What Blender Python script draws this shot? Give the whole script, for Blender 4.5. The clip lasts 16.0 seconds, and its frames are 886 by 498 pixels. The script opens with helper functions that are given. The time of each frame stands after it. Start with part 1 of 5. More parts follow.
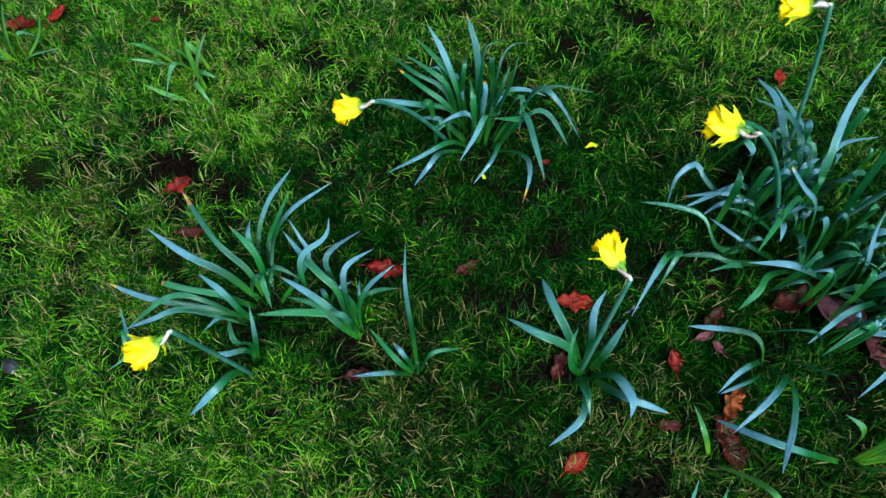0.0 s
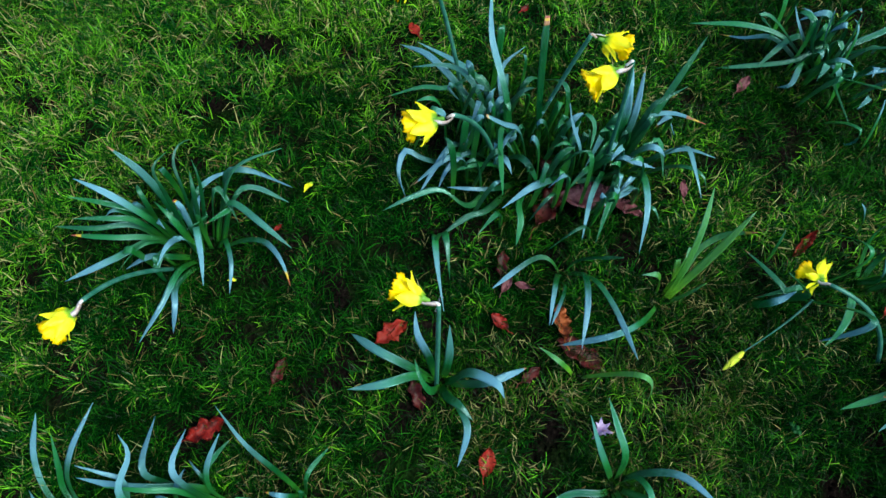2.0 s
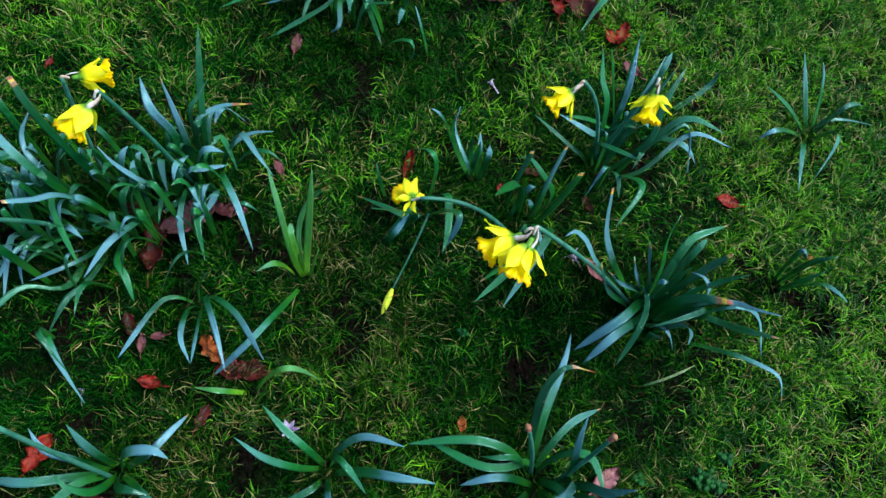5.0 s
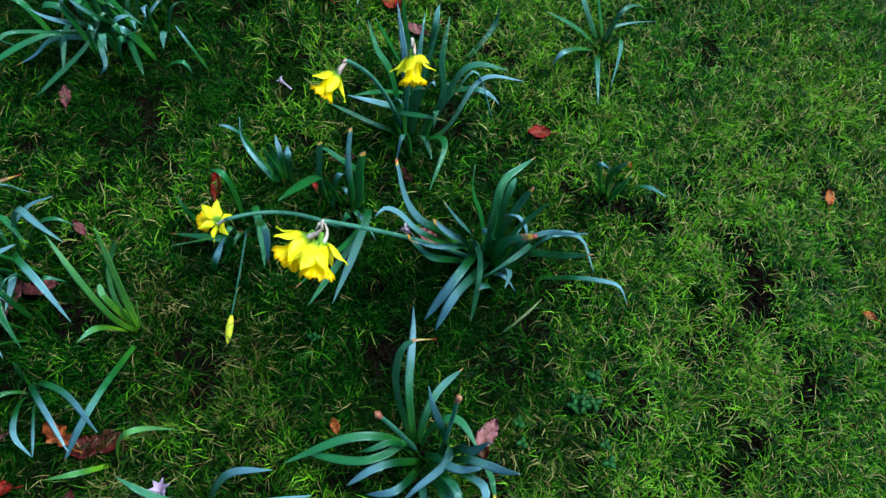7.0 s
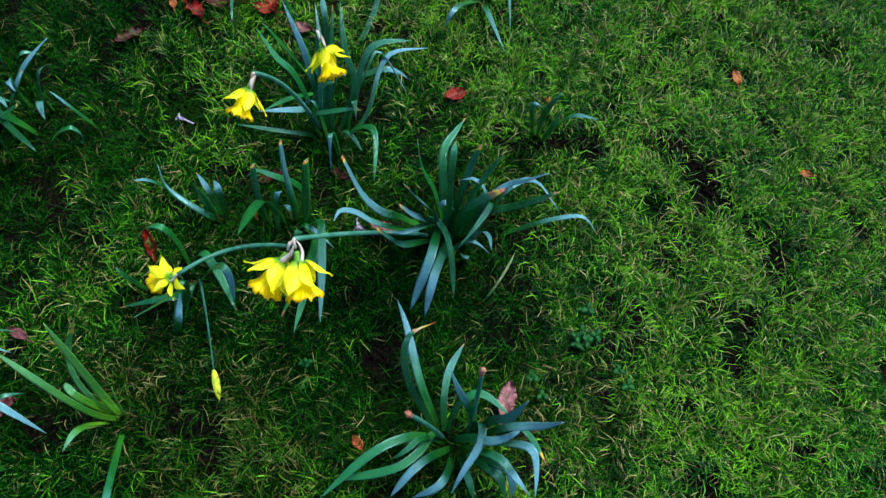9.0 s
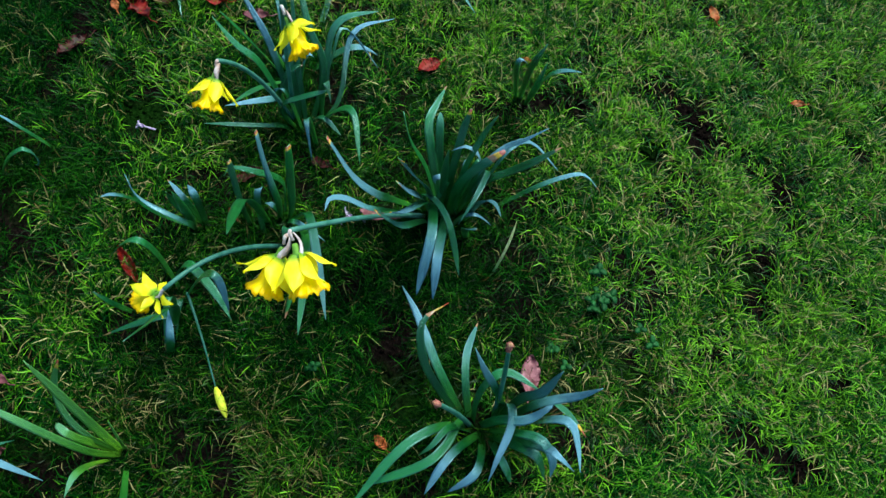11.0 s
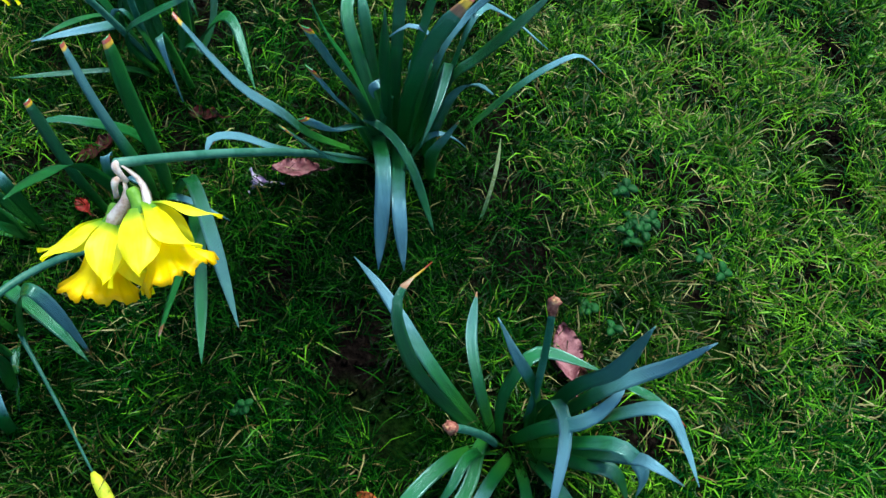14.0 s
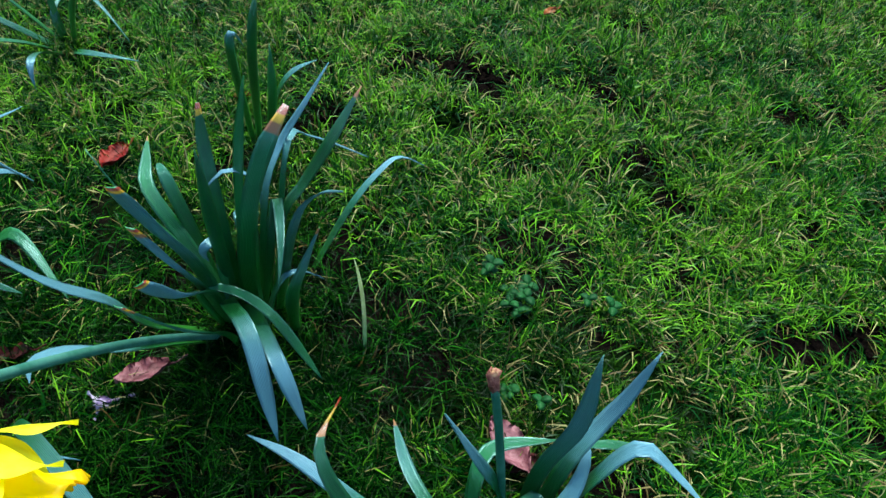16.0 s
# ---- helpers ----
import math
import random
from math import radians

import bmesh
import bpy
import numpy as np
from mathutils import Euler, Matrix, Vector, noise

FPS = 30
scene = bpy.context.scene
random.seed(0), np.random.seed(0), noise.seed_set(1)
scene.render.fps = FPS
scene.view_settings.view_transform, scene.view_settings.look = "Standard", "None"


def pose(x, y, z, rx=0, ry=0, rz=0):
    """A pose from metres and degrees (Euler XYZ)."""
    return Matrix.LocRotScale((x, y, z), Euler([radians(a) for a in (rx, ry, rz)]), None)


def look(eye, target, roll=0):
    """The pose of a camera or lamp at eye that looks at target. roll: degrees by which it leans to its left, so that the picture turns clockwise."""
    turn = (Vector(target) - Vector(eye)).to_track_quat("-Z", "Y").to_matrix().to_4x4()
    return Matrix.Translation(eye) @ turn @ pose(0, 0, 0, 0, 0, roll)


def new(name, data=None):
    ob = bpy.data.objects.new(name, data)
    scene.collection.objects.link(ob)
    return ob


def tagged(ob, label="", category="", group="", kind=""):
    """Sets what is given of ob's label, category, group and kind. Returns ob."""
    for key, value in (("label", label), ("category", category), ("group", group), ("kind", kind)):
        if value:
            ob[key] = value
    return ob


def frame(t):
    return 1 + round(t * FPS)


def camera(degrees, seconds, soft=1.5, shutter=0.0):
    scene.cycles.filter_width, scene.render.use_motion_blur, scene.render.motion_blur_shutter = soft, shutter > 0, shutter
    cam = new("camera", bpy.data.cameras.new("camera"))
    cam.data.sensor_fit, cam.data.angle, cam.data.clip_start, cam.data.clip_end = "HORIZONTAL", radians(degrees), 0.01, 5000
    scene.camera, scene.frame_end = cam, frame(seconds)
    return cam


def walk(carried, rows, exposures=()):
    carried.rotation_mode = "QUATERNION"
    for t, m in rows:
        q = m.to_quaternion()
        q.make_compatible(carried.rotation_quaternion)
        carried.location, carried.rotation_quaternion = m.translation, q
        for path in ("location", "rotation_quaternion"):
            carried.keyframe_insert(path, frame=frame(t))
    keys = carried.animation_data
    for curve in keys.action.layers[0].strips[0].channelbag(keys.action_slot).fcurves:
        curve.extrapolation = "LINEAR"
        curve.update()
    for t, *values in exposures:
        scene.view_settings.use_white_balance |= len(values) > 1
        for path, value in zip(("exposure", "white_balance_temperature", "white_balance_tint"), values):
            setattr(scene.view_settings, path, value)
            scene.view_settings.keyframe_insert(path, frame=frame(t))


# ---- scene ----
cam = camera(65.0, 16.0)
PATH = [
    (0, (0.053, 0.044, 1.084), (-0.046, 0.795, -0.768), -6.2),
    (0.5, (0.099, 0.117, 1.087), (0.161, 0.849, -0.774), -2.4),
    (1, (0.095, 0.159, 1.082), (0.39, 0.808, -0.787), 3.6),
    (1.5, (0.08, 0.174, 1.094), (0.529, 0.705, -0.782), 8.8),
    (2, (0.059, 0.19, 1.101), (0.584, 0.636, -0.777), 11.6),
    (2.5, (0.073, 0.19, 1.109), (0.635, 0.596, -0.767), 12.6),
    (3, (0.109, 0.157, 1.114), (0.693, 0.533, -0.762), 13.3),
    (3.5, (0.141, 0.086, 1.118), (0.777, 0.4, -0.752), 14.5),
    (4, (0.19, 0.053, 1.119), (0.876, 0.272, -0.747), 16.1),
    (4.5, (0.25, -0.009, 1.119), (0.974, 0.13, -0.74), 16.9),
    (5, (0.294, -0.071, 1.127), (1.04, -0.02, -0.728), 18.3),
    (5.2, (0.307, -0.094, 1.129), (1.057, -0.079, -0.725), 18.8),
    (7.3, (0.349, -0.232, 1.144), (1.07, -0.432, -0.711), 16.7),
    (7.5, (0.342, -0.214, 1.142), (1.06, -0.445, -0.71), 16.8),
    (8, (0.339, -0.195, 1.138), (1.044, -0.498, -0.708), 17.1),
    (8.5, (0.352, -0.18, 1.113), (1.039, -0.544, -0.73), 17.1),
    (9, (0.357, -0.145, 1.105), (1.02, -0.555, -0.737), 16.8),
    (9.5, (0.351, -0.105, 1.094), (1.004, -0.544, -0.744), 16.1),
    (9.7, (0.351, -0.105, 1.083), (1.005, -0.549, -0.754), 15.6),
    (11.8, (0.405, -0.134, 0.913), (0.994, -0.619, -0.935), 14.6),
    (12, (0.413, -0.147, 0.864), (1.003, -0.626, -0.986), 13.9),
    (12.5, (0.424, -0.15, 0.799), (1.015, -0.63, -1.051), 13.4),
    (13, (0.427, -0.155, 0.753), (1.018, -0.63, -1.098), 12.9),
    (13.5, (0.434, -0.147, 0.708), (1.041, -0.623, -1.138), 12.0),
    (14, (0.435, -0.153, 0.691), (0.993, -0.76, -1.131), 12.4),
    (14.5, (0.441, -0.154, 0.681), (0.96, -0.987, -1.061), 11.0),
    (15, (0.45, -0.161, 0.667), (0.864, -1.234, -0.969), 9.7),
    (15.5, (0.452, -0.148, 0.647), (0.894, -1.278, -0.943), 8.6),
    (16, (0.451, -0.129, 0.623), (0.94, -1.296, -0.925), 7.9),
]
walk(cam, [(t, look(eye, target, roll)) for t, eye, target, roll in PATH], [(0, 1.22, 6300, -22), (5, 1.25, 6300, -22), (9, 1.29, 6300, -21), (14, 1.39, 6300, -19), (16, 1.52, 6300, -19)])

# ---- world, sun and exposure ----
SUN_AZ, SUN_EL = 300.0, 58.0
world = bpy.data.worlds.new("sky")
scene.world = world
world.use_nodes = True
wn, wl = world.node_tree.nodes, world.node_tree.links
sky = wn.new("ShaderNodeTexSky")
sky.sky_type, sky.sun_disc = "NISHITA", False
sky.sun_elevation, sky.sun_rotation = radians(SUN_EL), radians(90 - SUN_AZ)
wl.new(sky.outputs[0], wn["Background"].inputs[0])
sky.ozone_density, sky.dust_density = 3.5, 0.6
wn["Background"].inputs[1].default_value = 0.105
sun = new("sun", bpy.data.lights.new("sun", "SUN"))
sun.data.energy, sun.data.angle, sun.data.color = 3.0, radians(32), (0.98, 0.97, 0.94)
sun.matrix_world = look((4 * math.cos(radians(SUN_AZ)) * math.cos(radians(SUN_EL)), 4 * math.sin(radians(SUN_AZ)) * math.cos(radians(SUN_EL)), 4 * math.sin(radians(SUN_EL))), (0, 0, 0))


# ---- materials ----
def material(name):
    m = bpy.data.materials.new(name)
    m.use_nodes = True
    n, l = m.node_tree.nodes, m.node_tree.links
    return m, n, l, n["Principled BSDF"]


def node(n, kind, **values):
    made = n.new(kind)
    for key, value in values.items():
        made.inputs[key.replace("_", " ")].default_value = value
    return made


def ramp(n, stops):
    made = n.new("ShaderNodeValToRGB")
    e = made.color_ramp.elements
    while len(e) < len(stops):
        e.new(0.5)
    for k, (at, colour) in zip(e, stops):
        k.position, k.color = at, (*colour, 1)
    return made


def mix(n, l, fac, a, b, blend="MIX"):
    made = n.new("ShaderNodeMix")
    made.data_type, made.blend_type = "RGBA", blend
    for socket, value in ((made.inputs[0], fac), (made.inputs[6], a), (made.inputs[7], b)):
        if isinstance(value, (float, int)):
            socket.default_value = value
        elif isinstance(value, tuple):
            socket.default_value = (*value, 1)
        else:
            l.new(value, socket)
    return made.outputs[2]


def maths(n, l, op, a, b=0.5):
    made = n.new("ShaderNodeMath")
    made.operation, made.use_clamp = op, False
    for socket, value in zip(made.inputs, (a, b)):
        if isinstance(value, (float, int)):
            socket.default_value = value
        else:
            l.new(value, socket)
    return made.outputs[0]


def smooth(n, l, value, low, high):
    made = n.new("ShaderNodeMapRange")
    made.interpolation_type = "SMOOTHSTEP"
    l.new(value, made.inputs[0])
    made.inputs[1].default_value, made.inputs[2].default_value = low, high
    return made.outputs[0]


def thin(m, n, l, p, colour, share):
    """Lets some light through a leaf or petal."""
    glow, both = n.new("ShaderNodeBsdfTranslucent"), n.new("ShaderNodeMixShader")
    l.new(colour, glow.inputs[0])
    both.inputs[0].default_value = share
    l.new(p.outputs[0], both.inputs[1])
    l.new(glow.outputs[0], both.inputs[2])
    l.new(both.outputs[0], n["Material Output"].inputs[0])


def bumped(n, l, p, height, strength, distance):
    b = n.new("ShaderNodeBump")
    b.inputs["Strength"].default_value, b.inputs["Distance"].default_value = strength, distance
    l.new(height, b.inputs["Height"])
    l.new(b.outputs[0], p.inputs["Normal"])


def soil_material():
    m, n, l, p = material("soil")
    at = n.new("ShaderNodeTexCoord").outputs["Object"]
    big, small = node(n, "ShaderNodeTexNoise", Scale=5.0, Detail=4.0), node(n, "ShaderNodeTexNoise", Scale=160.0, Detail=6.0)
    for k in (big, small):
        l.new(at, k.inputs[0])
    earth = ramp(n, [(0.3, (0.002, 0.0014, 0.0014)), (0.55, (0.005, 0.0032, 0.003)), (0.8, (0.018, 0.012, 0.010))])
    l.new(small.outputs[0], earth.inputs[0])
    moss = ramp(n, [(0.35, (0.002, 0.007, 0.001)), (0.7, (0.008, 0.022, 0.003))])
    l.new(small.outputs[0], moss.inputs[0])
    off, far, wide = n.new("ShaderNodeVectorMath"), n.new("ShaderNodeVectorMath"), node(n, "ShaderNodeTexNoise", Scale=1.3, Detail=6.0)
    off.operation, far.operation = "SUBTRACT", "LENGTH"
    off.inputs[1].default_value = (0.4, 0.0, 0.0)
    l.new(at, off.inputs[0])
    l.new(at, wide.inputs[0])
    l.new(off.outputs[0], far.inputs[0])
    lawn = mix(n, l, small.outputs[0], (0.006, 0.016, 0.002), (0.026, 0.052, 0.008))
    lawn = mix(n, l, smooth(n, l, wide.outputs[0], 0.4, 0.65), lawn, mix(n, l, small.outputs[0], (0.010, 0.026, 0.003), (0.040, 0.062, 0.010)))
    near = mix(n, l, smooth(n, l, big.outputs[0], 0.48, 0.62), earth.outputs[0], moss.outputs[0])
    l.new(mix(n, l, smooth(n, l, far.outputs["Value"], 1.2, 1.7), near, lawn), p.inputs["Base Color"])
    p.inputs["Roughness"].default_value = 0.95
    p.inputs["Specular IOR Level"].default_value = 0.0
    bumped(n, l, p, small.outputs[0], 0.9, 0.01)
    return m


def grass_material(name, dark, light, dry, dry_share, gloss, share=0.12):
    m, n, l, p = material(name)
    geo = n.new("ShaderNodeNewGeometry")
    at = n.new("ShaderNodeTexCoord").outputs["Object"]
    patch, clump = node(n, "ShaderNodeTexNoise", Scale=3.2, Detail=3.0), node(n, "ShaderNodeTexNoise", Scale=24.0, Detail=2.0)
    for k in (patch, clump):
        l.new(at, k.inputs[0])
    lone = geo.outputs["Random Per Island"]
    other = maths(n, l, "FRACT", maths(n, l, "MULTIPLY", lone, 37.7))
    third = maths(n, l, "FRACT", maths(n, l, "MULTIPLY", lone, 411.3))
    tone = maths(n, l, "ADD", maths(n, l, "MULTIPLY", other, 0.75), maths(n, l, "MULTIPLY", patch.outputs[0], 0.4))
    tone = maths(n, l, "ADD", tone, maths(n, l, "MULTIPLY", maths(n, l, "SUBTRACT", clump.outputs[0], 0.5), 0.7))
    green = mix(n, l, smooth(n, l, tone, 0.49, 1.15), dark, light)
    # some clumps are yellower, some bluer
    hue = smooth(n, l, maths(n, l, "ADD", patch.outputs[0], maths(n, l, "MULTIPLY", maths(n, l, "SUBTRACT", other, 0.5), 0.3)), 0.35, 0.7)
    green = mix(n, l, hue, mix(n, l, 1.0, green, (0.82, 1.0, 1.1), "MULTIPLY"), mix(n, l, 1.0, green, (1.18, 1.0, 1.0), "MULTIPLY"))
    straw = mix(n, l, third, dry, (dry[0] * 0.25, dry[1] * 0.16, dry[2] * 0.12))
    colour = mix(n, l, maths(n, l, "GREATER_THAN", lone, 1 - dry_share), green, straw)
    l.new(colour, p.inputs["Base Color"])
    p.inputs["Roughness"].default_value = 0.30
    p.inputs["Specular IOR Level"].default_value = gloss
    thin(m, n, l, p, colour, share)
    return m


def leaf_material(name, dark, light, tip, tip_share, wax_sheen=0.75, sheath=(0.050, 0.200, 0.014)):
    m, n, l, p = material(name)
    uv = n.new("ShaderNodeSeparateXYZ")
    l.new(n.new("ShaderNodeUVMap").outputs[0], uv.inputs[0])
    across, along = uv.outputs[0], uv.outputs[1]
    lone = n.new("ShaderNodeObjectInfo").outputs["Random"]
    other = maths(n, l, "FRACT", maths(n, l, "MULTIPLY", lone, 53.3))
    at = n.new("ShaderNodeTexCoord").outputs["Object"]
    blotch, fine = node(n, "ShaderNodeTexNoise", Scale=35.0, Detail=4.0), node(n, "ShaderNodeTexNoise", Scale=240.0, Detail=3.0)
    for k in (blotch, fine):
        l.new(at, k.inputs[0])
    rib = maths(n, l, "SINE", maths(n, l, "MULTIPLY", across, 75.0))
    tone = maths(n, l, "ADD", maths(n, l, "MULTIPLY", other, 0.5), maths(n, l, "MULTIPLY", blotch.outputs[0], 0.5))
    streak = node(n, "ShaderNodeTexNoise", Scale=1.0, Detail=3.0)
    lined = n.new("ShaderNodeCombineXYZ")
    l.new(maths(n, l, "MULTIPLY", across, 14.0), lined.inputs[0])
    l.new(maths(n, l, "ADD", maths(n, l, "MULTIPLY", along, 5.0), maths(n, l, "MULTIPLY", lone, 77.0)), lined.inputs[1])
    l.new(lined.outputs[0], streak.inputs[0])
    tone = maths(n, l, "ADD", tone, maths(n, l, "MULTIPLY", rib, 0.06))
    tone = maths(n, l, "ADD", tone, maths(n, l, "MULTIPLY", maths(n, l, "SUBTRACT", streak.outputs[0], 0.5), 0.7))
    # lighter beyond the bend, for sky sheen put into the tone
    tone = maths(n, l, "ADD", tone, maths(n, l, "MULTIPLY", maths(n, l, "SUBTRACT", smooth(n, l, along, 0.25, 0.6), 0.6), 0.30))
    green = mix(n, l, smooth(n, l, tone, 0.2, 0.9), dark, light)
    # some leaves get a pale blue-grey outer half: natural wax and painted sky sheen
    sheened = smooth(n, l, maths(n, l, "FRACT", maths(n, l, "MULTIPLY", lone, 91.7)), 0.36, 0.70)
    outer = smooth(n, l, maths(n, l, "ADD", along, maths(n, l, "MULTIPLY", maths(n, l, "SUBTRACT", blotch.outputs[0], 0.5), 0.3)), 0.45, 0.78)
    green = mix(n, l, maths(n, l, "MULTIPLY", maths(n, l, "MULTIPLY", sheened, outer), wax_sheen), green, (0.200, 0.350, 0.560))
    # fresh green towards the sheath at the ground
    green = mix(n, l, smooth(n, l, along, 0.46, 0.05), green, sheath)
    edge = maths(n, l, "ADD", along, maths(n, l, "MULTIPLY", blotch.outputs[0], 0.06))
    withered = maths(n, l, "MULTIPLY", smooth(n, l, edge, 0.985, 1.0), maths(n, l, "GREATER_THAN", lone, 1 - tip_share))
    colour = mix(n, l, withered, green, tip)
    colour = mix(n, l, smooth(n, l, edge, 1.045, 1.06), colour, (0.72, 0.42, 0.012))
    colour = mix(n, l, smooth(n, l, edge, 1.085, 1.098), colour, (0.42, 0.035, 0.010))
    l.new(colour, p.inputs["Base Color"])
    rough = maths(n, l, "ADD", maths(n, l, "MULTIPLY", fine.outputs[0], 0.22), 0.24)
    l.new(rough, p.inputs["Roughness"])
    p.inputs["IOR"].default_value, p.inputs["Specular IOR Level"].default_value = 1.85, 0.8
    p.inputs["Specular Tint"].default_value = (0.62, 0.83, 1.0, 1)
    bumped(n, l, p, maths(n, l, "ADD", maths(n, l, "ADD", rib, fine.outputs[0]), maths(n, l, "MULTIPLY", streak.outputs[0], 1.5)), 0.5, 0.0008)
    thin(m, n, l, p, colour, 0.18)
    return m


def petal_material(name, pale, deep, share, rim=None):
    m, n, l, p = material(name)
    uv = n.new("ShaderNodeSeparateXYZ")
    l.new(n.new("ShaderNodeUVMap").outputs[0], uv.inputs[0])
    at = n.new("ShaderNodeTexCoord").outputs["Object"]
    fine = node(n, "ShaderNodeTexNoise", Scale=90.0, Detail=4.0)
    l.new(at, fine.inputs[0])
    vein = maths(n, l, "SINE", maths(n, l, "MULTIPLY", uv.outputs[0], 60.0))
    body = mix(n, l, smooth(n, l, fine.outputs[0], 0.3, 0.7), pale, deep)
    colour = mix(n, l, smooth(n, l, uv.outputs[1], 0.26, 0.02), body, (0.20, 0.36, 0.02))
    colour = mix(n, l, smooth(n, l, uv.outputs[1], 0.80, 1.0), colour, rim or deep)
    l.new(colour, p.inputs["Base Color"])
    p.inputs["Roughness"].default_value = 0.45
    p.inputs["Specular IOR Level"].default_value = 0.3
    bumped(n, l, p, vein, 0.08, 0.0005)
    thin(m, n, l, p, colour, share)
    return m


def speckled_material(name, stops, scale=60.0, rough=0.7, share=0.0, relief=0.4, depth=0.002):
    m, n, l, p = material(name)
    at = n.new("ShaderNodeTexCoord").outputs["Object"]
    big, small = node(n, "ShaderNodeTexNoise", Scale=scale, Detail=5.0), node(n, "ShaderNodeTexNoise", Scale=scale * 6, Detail=4.0)
    for k in (big, small):
        l.new(at, k.inputs[0])
    lone = n.new("ShaderNodeObjectInfo").outputs["Random"]
    tone = maths(n, l, "ADD", big.outputs[0], maths(n, l, "MULTIPLY", maths(n, l, "SUBTRACT", lone, 0.5), 0.25))
    tone = maths(n, l, "ADD", tone, maths(n, l, "MULTIPLY", maths(n, l, "SUBTRACT", small.outputs[0], 0.5), 0.5))
    c = ramp(n, stops)
    l.new(tone, c.inputs[0])
    l.new(c.outputs[0], p.inputs["Base Color"])
    p.inputs["Roughness"].default_value = rough
    p.inputs["Specular IOR Level"].default_value = 0.22
    bumped(n, l, p, small.outputs[0], relief, depth)
    if share:
        thin(m, n, l, p, c.outputs[0], share)
    return m


SOIL = soil_material()
GRASS = grass_material("lawn_grass", (0.004, 0.030, 0.0015), (0.172, 0.415, 0.020), (0.40, 0.34, 0.15), 0.105, 0.08)
# lawn grass with the shade around the bulbs put into its colour
SHADED_GRASS = grass_material("fine_shaded_grass", (0.001, 0.008, 0.0006), (0.024, 0.108, 0.007), (0.20, 0.17, 0.07), 0.035, 0.03)
STRAW_GRASS = grass_material("straw_grass", (0.004, 0.012, 0.001), (0.052, 0.135, 0.009), (0.30, 0.25, 0.11), 0.15, 0.06)
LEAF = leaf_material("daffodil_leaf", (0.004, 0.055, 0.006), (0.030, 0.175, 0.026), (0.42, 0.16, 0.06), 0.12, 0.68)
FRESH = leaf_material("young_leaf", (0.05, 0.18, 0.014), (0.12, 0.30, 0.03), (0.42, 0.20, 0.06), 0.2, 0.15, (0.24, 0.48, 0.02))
STEM = speckled_material("flower_stem", [(0.3, (0.025, 0.095, 0.065)), (0.7, (0.07, 0.17, 0.14))], 40.0, 0.4, 0.0, 0.1)
TEPAL = petal_material("tepal", (0.98, 0.87, 0.05), (0.98, 0.83, 0.015), 0.45)
TRUMPET = petal_material("trumpet", (0.98, 0.79, 0.006), (0.97, 0.72, 0.005), 0.45, (0.97, 0.62, 0.004))
OVARY = speckled_material("ovary", [(0.3, (0.05, 0.14, 0.02)), (0.7, (0.14, 0.26, 0.03))], 50.0, 0.45)
SPATHE = speckled_material("spathe", [(0.3, (0.44, 0.26, 0.22)), (0.5, (0.66, 0.50, 0.52)), (0.7, (0.80, 0.70, 0.74))], 120.0, 0.75, 0.25)
BUD = speckled_material("bud", [(0.3, (0.35, 0.42, 0.03)), (0.7, (0.65, 0.58, 0.04))], 60.0, 0.5)
RED_LEAF = speckled_material("red_fallen_leaf", [(0.25, (0.03, 0.001, 0.001)), (0.5, (0.18, 0.005, 0.004)), (0.8, (0.28, 0.022, 0.012))], 45.0, 0.55, 0.1)
ORANGE_LEAF = speckled_material("orange_fallen_leaf", [(0.25, (0.10, 0.018, 0.006)), (0.5, (0.34, 0.075, 0.020)), (0.8, (0.55, 0.20, 0.08))], 45.0, 0.5, 0.1)
PINK_LEAF = speckled_material("pinkish_fallen_leaf", [(0.25, (0.05, 0.010, 0.014)), (0.5, (0.15, 0.042, 0.056)), (0.8, (0.32, 0.13, 0.16))], 70.0, 0.55, 0.1)
LILAC = speckled_material("lilac_petal", [(0.3, (0.36, 0.22, 0.46)), (0.7, (0.62, 0.48, 0.70))], 80.0, 0.6, 0.25)
PALE = speckled_material("pale_petal", [(0.3, (0.45, 0.40, 0.50)), (0.7, (0.75, 0.72, 0.76))], 80.0, 0.6, 0.2)
WINE_LEAF = speckled_material("wine_fallen_leaf", [(0.25, (0.012, 0.002, 0.002)), (0.5, (0.055, 0.004, 0.005)), (0.8, (0.11, 0.014, 0.012))], 45.0, 0.5, 0.1)
BROWN_TIP = speckled_material("withered_head", [(0.25, (0.16, 0.03, 0.03)), (0.5, (0.42, 0.15, 0.12)), (0.8, (0.55, 0.45, 0.22))], 160.0, 0.7, 0.15)
YELLOW_BLADE = leaf_material("yellow_blade", (0.14, 0.18, 0.03), (0.26, 0.28, 0.07), (0.40, 0.25, 0.10), 0.5, 0.0)
STONE = speckled_material("dark_stone", [(0.25, (0.010, 0.008, 0.016)), (0.5, (0.028, 0.022, 0.040)), (0.8, (0.07, 0.06, 0.09))], 90.0, 0.5, 0.0, 0.5)
WEED = speckled_material("clover_leaf", [(0.3, (0.005, 0.040, 0.006)), (0.7, (0.020, 0.095, 0.018))], 70.0, 0.6, 0.15)


# ---- small tools ----
def part(name, bm, mat, parent, label=""):
    me = bpy.data.meshes.new(name)
    bm.to_mesh(me)
    bm.free()
    me.materials.append(mat)
    for f in me.polygons:
        f.use_smooth = True
    ob = new(name, me)
    ob.parent = parent
    return tagged(ob, label)


def empty_thing(name, at, label, category, group=""):
    ob = new(name)
    ob.location = at
    ob.empty_display_size = 0.05
    return tagged(ob, label, category, group)


